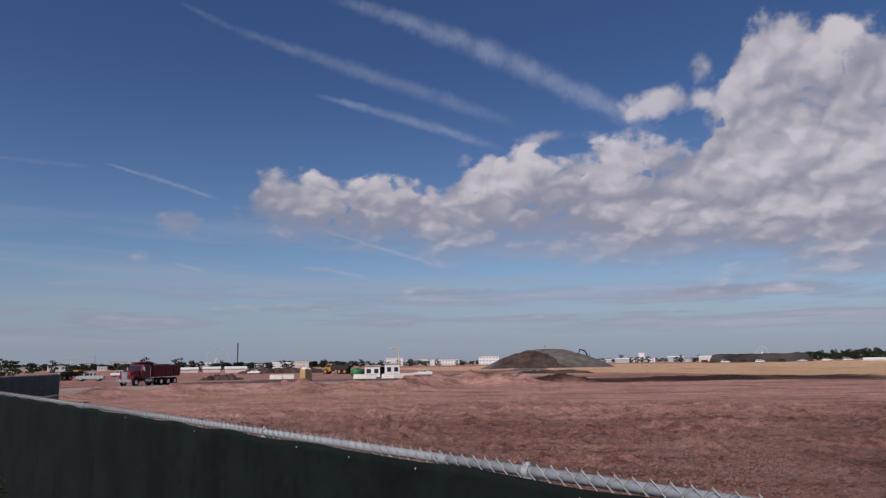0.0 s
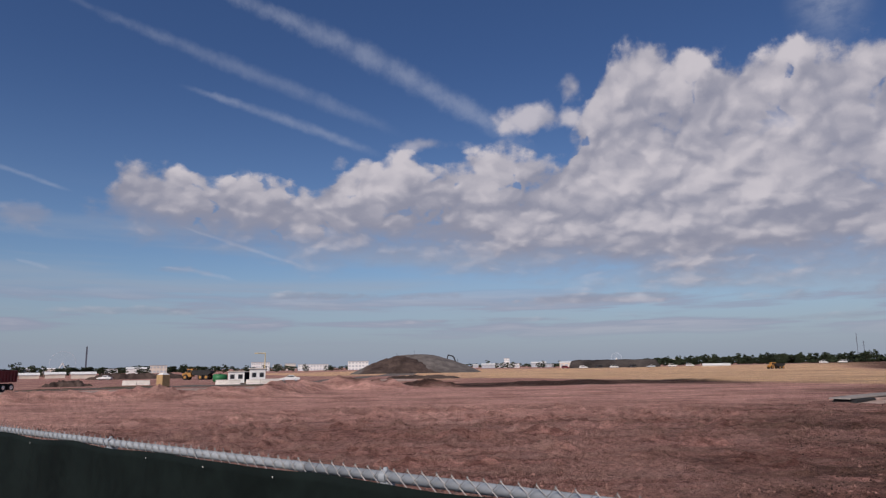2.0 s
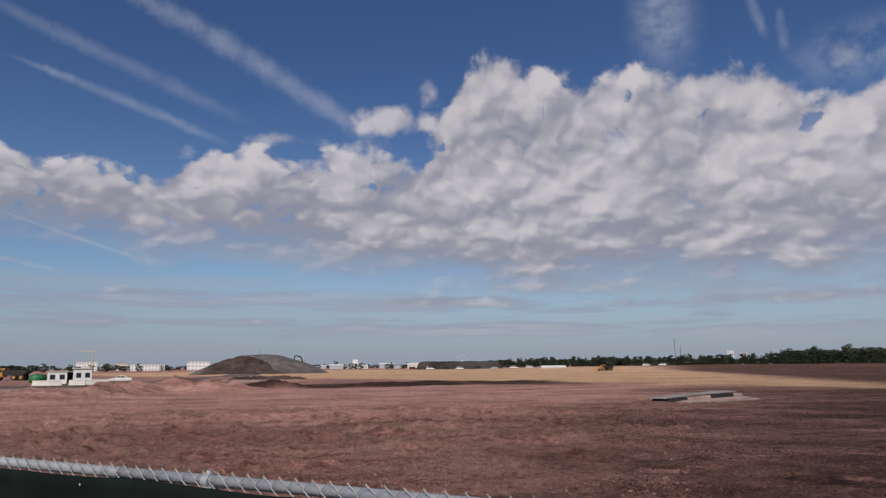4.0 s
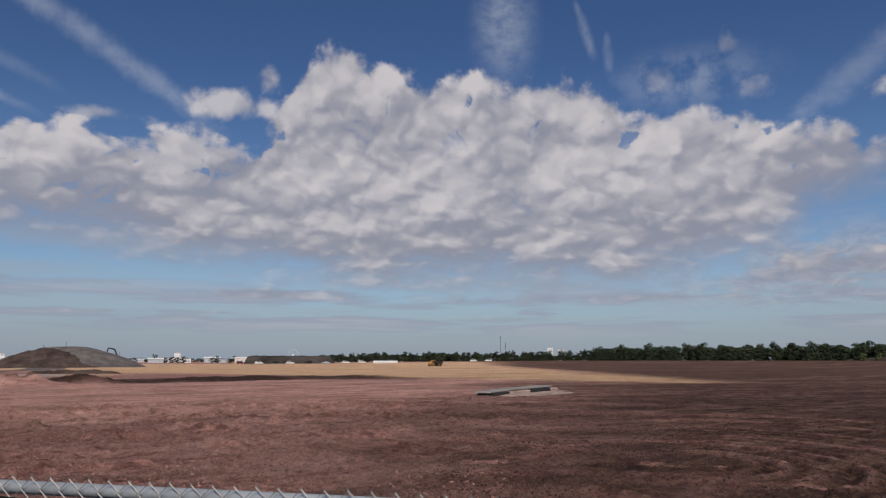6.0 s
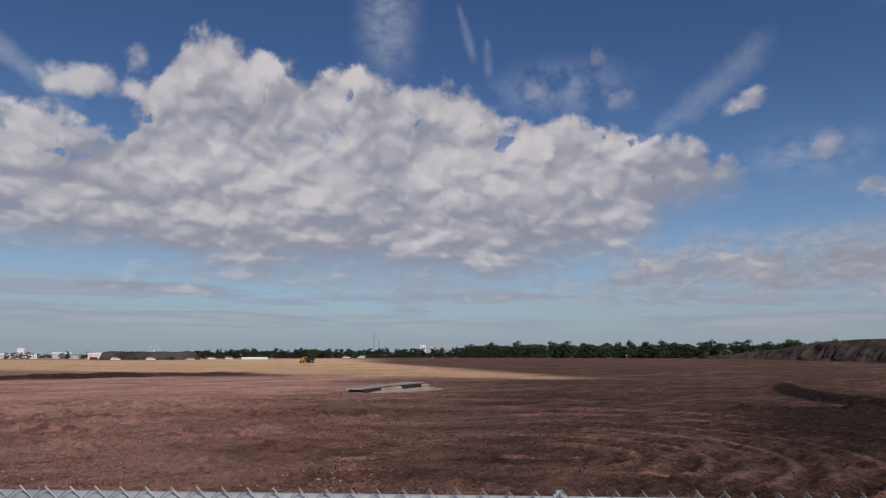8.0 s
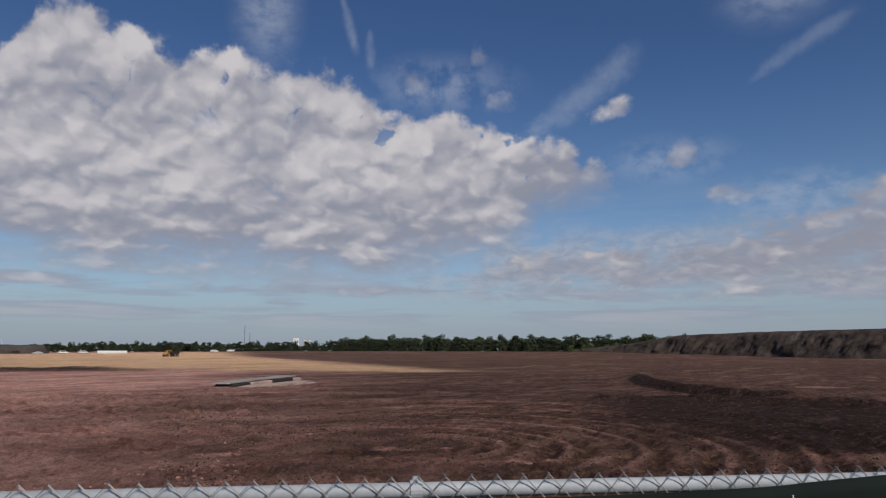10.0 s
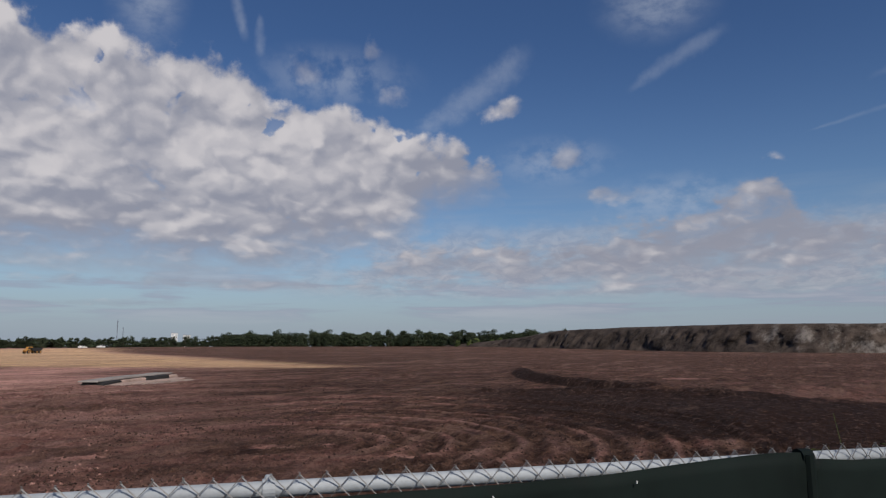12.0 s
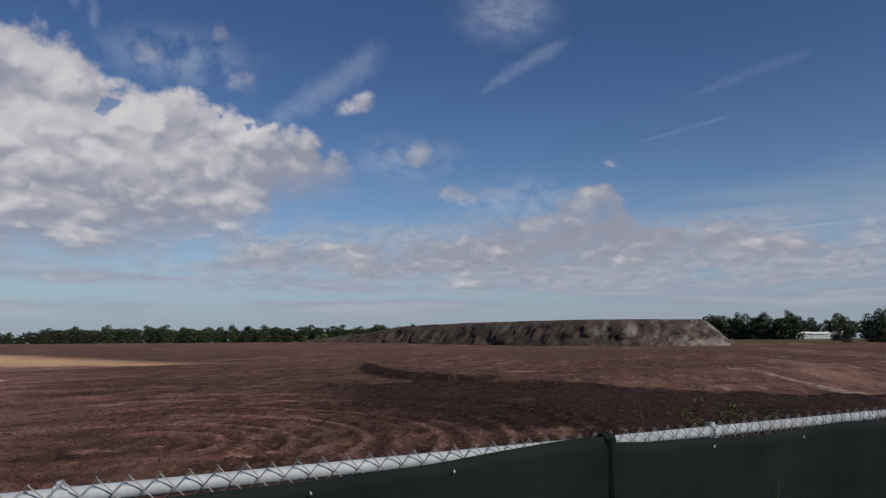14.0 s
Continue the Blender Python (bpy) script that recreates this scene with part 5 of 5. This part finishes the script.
def excavator(at, turn):
    t = thing("excavator", at, turn, "excavator with raised bent arm behind the mound", "excavator")
    for side in (-1, 1):
        part("track", boxed((4.4, 0.65, 0.95), (0, side * 1.3, 0.5), 0.2), DARK, t)
    part("house", boxed((3.6, 2.7, 1.3), (-0.6, 0, 1.85), 0.12), PAINT_YELLOW, t)
    cab = part("cab", boxed((1.5, 1.0, 1.7), (0.6, 0.8, 2.3), 0.1), PAINT_YELLOW, t)
    part("window", boxed((1.2, 1.04, 0.9), (0.65, 0.8, 2.6), 0.03), GLASS, cab)
    boom = bmesh.new()
    for a, b, r in (((0.9, 0, 2.2), (2.6, 0, 6.0), 0.32), ((2.6, 0, 6.0), (4.9, 0, 6.6), 0.26), ((4.9, 0, 6.6), (5.9, 0, 3.4), 0.22)):
        tube(boom, a, b, r, r * 0.85, 6)
    part("boom", boom, DARK, t, "dark bent boom and stick")
    part("bucket", slab([(5.5, 3.4), (6.4, 3.4), (6.3, 2.5), (5.5, 2.3), (5.2, 2.9)], -0.6, 0.6, bevel=0.05), DARK, t)


excavator((48.5, 292, 0.3), 190)

# small far vehicles standing in a row beyond the sand
for k, (az, d, turn, paint, form, what) in enumerate([(19.4, 400, 10, PAINT_WHITE, "suv", "white"), (20.6, 405, 185, DARK, "suv", "dark"), (21.8, 400, 8, PAINT_WHITE, "suv", "white"),
                                               (23.2, 405, 190, DARK, "suv", "dark"), (24.6, 400, 175, PAINT_SILVER, "saloon", "silver"), (26.2, 410, 5, PAINT_WHITE, "suv", "white"),
                                               (27.5, 405, 12, PAINT_WHITE, "suv", "white"), (36.6, 420, 8, PAINT_WHITE, "suv", "white"), (37.8, 424, 185, PAINT_WHITE, "suv", "white"),
                                               (18.0, 410, 4, PAINT_RED, "suv", "dark red"), (-24.6, 240, 178, DARK, "saloon", "dark"), (-17.6, 250, 175, PAINT_WHITE, "saloon", "white")]):
    car(on_ground(az, d), turn, paint, f"{what} parked {'saloon' if form == 'saloon' else 'high-bodied'} car far across the site", form, "car", "cars parked across the site")

# broken slab lying over dug hollows; dark blocks stand in for their shade
slab_root = thing("concrete_slab", (31.4, 37.2, gz(31.4, 37.2)), 20, "long thin broken concrete slab lying on pale soil over dark hollows", "slab")
slab_root.matrix_basis = slab_root.matrix_basis @ Matrix.Diagonal((0.84, 1.0, 0.66, 1.0))
for x0, x1, z0, z1, mat in ((-5.1, -1.7, 0.24, 0.36, CONCRETE), (-1.75, 2.2, 0.37, 0.43, CONCRETE), (2.15, 5.2, 0.42, 0.50, CONCRETE)):
    mid = ((x0 + x1) / 2 + 0.3, (z0 + z1) / 2 + 0.02)
    part("slab_piece", slab([(x0, z0), (x0 + 0.12, z0 + 0.12), (mid[0], mid[1] + 0.13), (x1, z1 + 0.12), (x1 - 0.05, z1), mid], -0.55, 0.7, bevel=0.025), mat, slab_root)
for x0, x1, h in ((-5.0, -2.6, 0.22), (0.5, 4.2, 0.36)):
    part("hollow", slab([(x0, -0.05), (x1, -0.05), (x1 - 0.2, h + 0.08), ((x0 + x1) / 2, h + 0.04), (x0 + 0.3, h - 0.02)], -0.82, 0.6, bevel=0.03), DARK, slab_root, "dark block standing in for the shade under the slab")
for x0, x1, h in ((-2.7, 0.7, 0.36), (4.0, 5.6, 0.42)):
    part("soil_pad", slab([(x0 - 0.5, -0.1), (x1 + 0.5, -0.1), (x1, h), ((x0 + x1) / 2, h - 0.04), (x0, h - 0.08)], -0.75, 0.6, bevel=0.12), PALE_SOIL, slab_root, "pale dry soil under the slab")
part("soil_skirt", slab([(-5.6, -0.1), (6.4, -0.1), (5.2, 0.1), (1.0, 0.07), (-3.0, 0.09)], -2.0, -0.5, bevel=0.05), PALE_SOIL, slab_root, "pale dry soil spread before the slab")
# ---- loose crumbs of soil over the near field ----
def crumbs(count, seed, name, mat, label, d0, d1, az0, az1, big):
    rng = np.random.RandomState(seed)
    az, d = np.radians(rng.uniform(az0, az1, count)), np.exp(rng.uniform(np.log(d0), np.log(d1), count))
    x, y = d * np.sin(az), d * np.cos(az)
    keep = (0.734 * x + 0.679 * y > 2.6) & (fbm(x * 0.25, y * 0.25, 3) + rng.uniform(-0.25, 0.25, count) > 0.0)
    x, y = x[keep], y[keep]
    n = len(x)
    r = big * (0.25 + 0.75 * rng.rand(n) ** 3)
    z = ground_height(x, y) + r * 0.25
    base = np.array([(1, 0, 0), (-1, 0, 0), (0, 1, 0), (0, -1, 0), (0, 0, 0.8), (0, 0, -0.8)])
    spin = rng.uniform(0, 6.28, n)
    pts = base[None] * rng.uniform(0.6, 1.3, (n, 6, 1)) + rng.uniform(-0.2, 0.2, (n, 6, 3))
    px = pts[..., 0] * np.cos(spin)[:, None] - pts[..., 1] * np.sin(spin)[:, None]
    py = pts[..., 0] * np.sin(spin)[:, None] + pts[..., 1] * np.cos(spin)[:, None]
    verts = np.stack([x[:, None] + px * r[:, None], y[:, None] + py * r[:, None], z[:, None] + pts[..., 2] * r[:, None]], -1).reshape(-1, 3)
    tri = np.array([(0, 2, 4), (2, 1, 4), (1, 3, 4), (3, 0, 4), (2, 0, 5), (1, 2, 5), (3, 1, 5), (0, 3, 5)])
    faces = (np.arange(n)[:, None, None] * 6 + tri[None]).reshape(-1, 3)
    tagged(mesh_from(name, verts.tolist(), faces.tolist(), mat), label, "soil", kind="stuff")


def crumb_material(name, low, high):
    m = leaf_material(name, low, high)
    m.node_tree.nodes["Principled BSDF"].inputs["Roughness"].default_value = 0.95
    return m


crumbs(18000, 3, "soil_crumbs", crumb_material("dry_crumbs", (0.10, 0.050, 0.040), (0.34, 0.19, 0.155)), "dry pinkish crumbs of loose soil on graded ground", 6, 60, -28, 40, 0.04)
crumbs(30000, 4, "soil_crumbs", crumb_material("moist_crumbs", (0.018, 0.010, 0.008), (0.075, 0.044, 0.035)), "dark moist crumbs of loose soil on churned ground", 6, 45, 34, 112, 0.045)

# ---- weeds ----
def weed(at, tall, count, mat, label, seed, name="weed"):
    rand = random.Random(seed)
    t = thing(name, at, 0, label, "plant")
    stem = bmesh.new()
    tip = Vector((0.03, 0.02, tall))
    for k in range(4):
        a = Vector((rand.uniform(-0.06, 0.06), rand.uniform(-0.06, 0.06), 0))
        b = Vector((rand.uniform(-0.2, 0.2) * tall, rand.uniform(-0.2, 0.2) * tall, tall * rand.uniform(0.6, 1.0)))
        tube(stem, a, b, 0.0025, 0.0012, 5)
    part("stem", stem, mat, t)
    verts, faces = [], []
    for k in range(count):
        f = rand.random() ** 0.7
        c = Vector((rand.gauss(0, 0.16) * tall * (1.1 - f), rand.gauss(0, 0.16) * tall * (1.1 - f), tall * f))
        d = Vector((rand.gauss(0, 1), rand.gauss(0, 1), rand.uniform(0.0, 1.0))).normalized()
        l, w = rand.uniform(0.025, 0.055), rand.uniform(0.004, 0.008)
        s = d.cross(Vector((0, 0, 1))).normalized() * w
        i = len(verts)
        verts += [c, c + d * l * 0.5 + s, c + d * l + Vector((0, 0, -0.3 * l)), c + d * l * 0.5 - s]
        faces += [(i, i + 1, i + 2), (i, i + 2, i + 3)]
    mesh_from("leaf_mass", verts, faces, mat, t)


WEED = leaf_material("weed_leaves", (0.035, 0.050, 0.014), (0.105, 0.125, 0.042))
FENCE_IN = FOOT + AWAY * 0.3
for k, (s, tall, count) in enumerate(((2.25, 1.80, 130), (2.42, 1.80, 90), (2.85, 1.88, 420), (3.1, 1.88, 480), (2.98, 1.98, 120), (3.4, 1.85, 260))):
    p = FENCE_IN + ALONG * s
    weed((p.x, p.y, 0), tall, count, WEED, "thin green weed growing up behind the fence", 30 + k)
for az, d, tall, count in ((-34.6, 7.0, 1.36, 1300), (-36.4, 6.8, 1.42, 1200)):
    x, y = polar(az, d)
    weed((x, y, gz(x, y)), tall, count, WEED, "leafy green shrub against the green windscreen", int(d * 10), "shrub")

# ---- the town on the horizon ----
# far haze is put into this glass: paled towards the wall colour
FAR_GLASS = material("haze_paled_window_glass", (0.40, 0.42, 0.46), 0.4, 0, 0.15, 0.5)


def building(az, d, wide, top, mat, label, rows=2, cols=5, deep=None, turn=0.0, foot=-1.5, pitched=False):
    """A block of storeys with windows on the side towards the field."""
    deep = deep or max(6.0, wide * 0.5)
    t = thing("building", (*polar(az, d), foot), -az + turn, label, "building")
    tall = top - foot
    wall = part("wall", boxed((wide, deep, tall), (0, 0, tall / 2), 0.05), mat, t)
    if pitched:
        part("roof", slab([(-deep / 2 - 0.3, tall), (deep / 2 + 0.3, tall), (0, tall + deep * 0.16)], -wide / 2 - 0.3, wide / 2 + 0.3), PAINT_WHITE, t).matrix_basis = pose(0, 0, 0, 0, 0, 90)
    else:
        part("parapet", boxed((wide + 0.5, deep + 0.5, 0.5), (0, 0, tall + 0.2)), PAINT_GREY, t)
    for r in range(rows):
        for c in range(cols):
            w, h = wide / cols * 0.6, tall / rows * 0.45
            part("window", boxed((w, 0.12, h), ((c + 0.5) * wide / cols - wide / 2, -deep / 2, (r + 0.58) * tall / rows)), FAR_GLASS, wall)
    return t


LOW = "long low cream shed far across the site"
for az, d, wide, top in ((-22.4, 340, 7.2, 0.7), (-20.8, 335, 7.4, 0.9), (-19.0, 310, 8.6, 0.9), (-25.2, 420, 9.0, 1.6), (29.4, 405, 13.5, 0.9)):
    building(az, d, wide, top, PAINT_CREAM, LOW, 0, 4, pitched=True)
building(-15.4, 600, 17, 3.2, PAINT_WHITE, "white arched hall on the edge of town", 0, 4, pitched=True)
building(-14.0, 700, 15, 6.0, PAINT_CREAM, "cream town building beyond the site", 2, 5)
building(-6.5, 800, 19.5, 8.7, PAINT_WHITE, "white town block with bands of dark windows", 3, 8)
building(-5.2, 900, 11, 6.4, PAINT_WHITE, "small white town block", 3, 4)
building(-4.2, 900, 13, 7.6, PAINT_CREAM, "pale town block with several storeys", 4, 5)
building(-2.4, 800, 33, 5.8, PAINT_WHITE, "wide flat white town building", 2, 10)
building(1.2, 700, 20, 8.0, PAINT_WHITE, "white block behind the gravel mound", 3, 6)
building(13.3, 1100, 8.5, 13.0, PAINT_WHITE, "slim white tower block on the horizon", 6, 3, deep=8)
building(18.1, 560, 11, 3.8, PAINT_CREAM, "low cream shed with dark doors", 1, 3, pitched=True)
building(11.8, 620, 12, 3.2, PAINT_GREY, "low grey shed behind the mound", 1, 4, pitched=True)
building(26.1, 780, 14, 6.6, PAINT_WHITE, "white flat roof showing over trees", 1, 4)
building(42.8, 700, 5.4, 14.4, PAINT_WHITE, "white gable showing between trees", 4, 2, deep=6)
building(43.7, 720, 6.2, 12.8, PAINT_WHITE, "white gable showing between trees", 4, 2, deep=6)
building(-33.8, 700, 26, 3.0, PAINT_CREAM, "long pale town building far to the side", 1, 8)
building(-27.4, 760, 16, 7.0, PAINT_WHITE, "white town houses far behind trees", 2, 5)
building(-29.5, 800, 12, 6.0, PAINT_CREAM, "cream town houses far behind trees", 2, 4)
building(-11.6, 820, 18, 4.6, PAINT_CREAM, "pale town building far behind trees", 2, 5)
building(103.6, 470, 8, 5.2, PAINT_WHITE, "white tent-like roof beyond the grass", 0, 3, pitched=True)
building(104.6, 470, 8, 5.0, PAINT_WHITE, "white tent-like roof beyond the grass", 0, 3, pitched=True)
building(105.6, 472, 8, 5.2, PAINT_WHITE, "white tent-like roof beyond the grass", 0, 3, pitched=True)
RT = random.Random(11)
for k in range(26):
    az = -34 + k * 1.38 + RT.uniform(-0.4, 0.4) if k < 16 else 9.5 + (k - 16) * 1.5 + RT.uniform(-0.4, 0.4)
    building(az, RT.uniform(650, 900), RT.uniform(6, 15), RT.uniform(2.0, 4.6), RT.choice([PAINT_WHITE, PAINT_CREAM, PAINT_GREY]), "small pale town house on the horizon", 1, 3,
             pitched=RT.random() < 0.5)


def big_wheel(az, d, radius, hub_z, label):
    t = thing("ferris_wheel", (*polar(az, d), -1.5), -az, label, "ferris wheel")
    hub = Vector((0, 0, hub_z))
    ring = bmesh.new()
    n = 36
    for k in range(n):
        a, b = 2 * math.pi * k / n, 2 * math.pi * (k + 1) / n
        for y in (-1.0, 1.0):
            tube(ring, hub + Vector((math.cos(a) * radius, y, math.sin(a) * radius)), hub + Vector((math.cos(b) * radius, y, math.sin(b) * radius)), 0.15, sides=5)
    part("rim", ring, STEEL_PALE, t)
    for k in range(18):
        a = 2 * math.pi * k / 18
        part("spoke", tubed(hub, hub + Vector((math.cos(a) * radius, 0, math.sin(a) * radius)), 0.05, sides=4), STEEL_PALE, t)
        part("gondola", boxed((0.9, 0.9, 1.0), hub + Vector((math.cos(a) * (radius + 1), 0, math.sin(a) * (radius + 1) - 0.8)), 0.2), STEEL_PALE, t)
    for side in (-1, 1):
        part("leg", tubed(hub, (side * radius * 0.45, side * 2, 0), 0.75, sides=6), PAINT_WHITE, t)


big_wheel(-20.4, 1400, 20.0, 17.5, "pale far ferris wheel standing in haze")
big_wheel(22.0, 1500, 10.0, 16.5, "small pale ferris wheel beyond a stockpile")

drop = thing("drop_tower", (*polar(-18.9, 1000), -1.5), 18.9, "slim dark fairground tower on the horizon", "tower")
part("shaft", boxed((1.9, 1.9, 33.5), (0, 0, 16.7), 0.1), STEEL_DARK, drop)
part("cap", tubed((0, 0, 33.4), (0, 0, 35.5), 0.5, 0.1), STEEL_DARK, drop)
for az, top in ((38.8, 35.0), (39.2, 26.0)):
    mast = thing("radio_mast", (*polar(az, 900), -1.5), -az, "thin steel lattice mast beyond the trees", "mast", "radio masts")
    lattice = bmesh.new()
    for px, py in ((-0.45, -0.3), (0.45, -0.3), (0, 0.5)):
        tube(lattice, (px, py, 0), (px * 0.4, py * 0.4, top), 0.12, 0.08, 4)
    for k in range(int(top / 2)):
        f = 1 - 0.6 * k * 2 / top
        tube(lattice, (-0.45 * f, -0.3 * f, k * 2), (0.45 * f, -0.3 * f, k * 2 + 2), 0.07, sides=4)
    part("lattice", lattice, STEEL_DARK, mast)
    for z in (0.93, 0.8):
        part("crossarm", boxed((2.6, 0.2, 0.25), (0, 0, top * z)), STEEL_DARK, mast)

grand = thing("stadium_frame", (*polar(-30.7, 1300), -1.5), 30.7, "hazy pale steel stand frame with a tall pole", "stadium")
part("roof", slab([(-36, 15.0), (38, 21.0), (38, 21.6), (-36, 15.8)], -6, 6), STEEL_PALE, grand)
for k in range(12):
    x = -36 + k * 6.7
    part("column", tubed((x, -5, 0), (x, -5, 15.2 + k * 0.5), 0.3, 0.25, 6), STEEL_PALE, grand)
part("pole", tubed((38.5, -6, 0), (38.5, -6, 23.5), 0.8, 0.7, 8), PAINT_GREY, grand)

for k, (x, y, z) in enumerate(((20.0, 264, 6.1), (27.0, 268, 7.2), (44, 269, 3.9))):
    stake = thing("survey_stake", (x, y, z - 0.6), 0, "thin dark survey stake on the mound", "stake", "survey stakes")
    part("stake", tubed((0, 0, 0), (0.05, 0, 1.8), 0.07, 0.05, 5), DARK, stake)
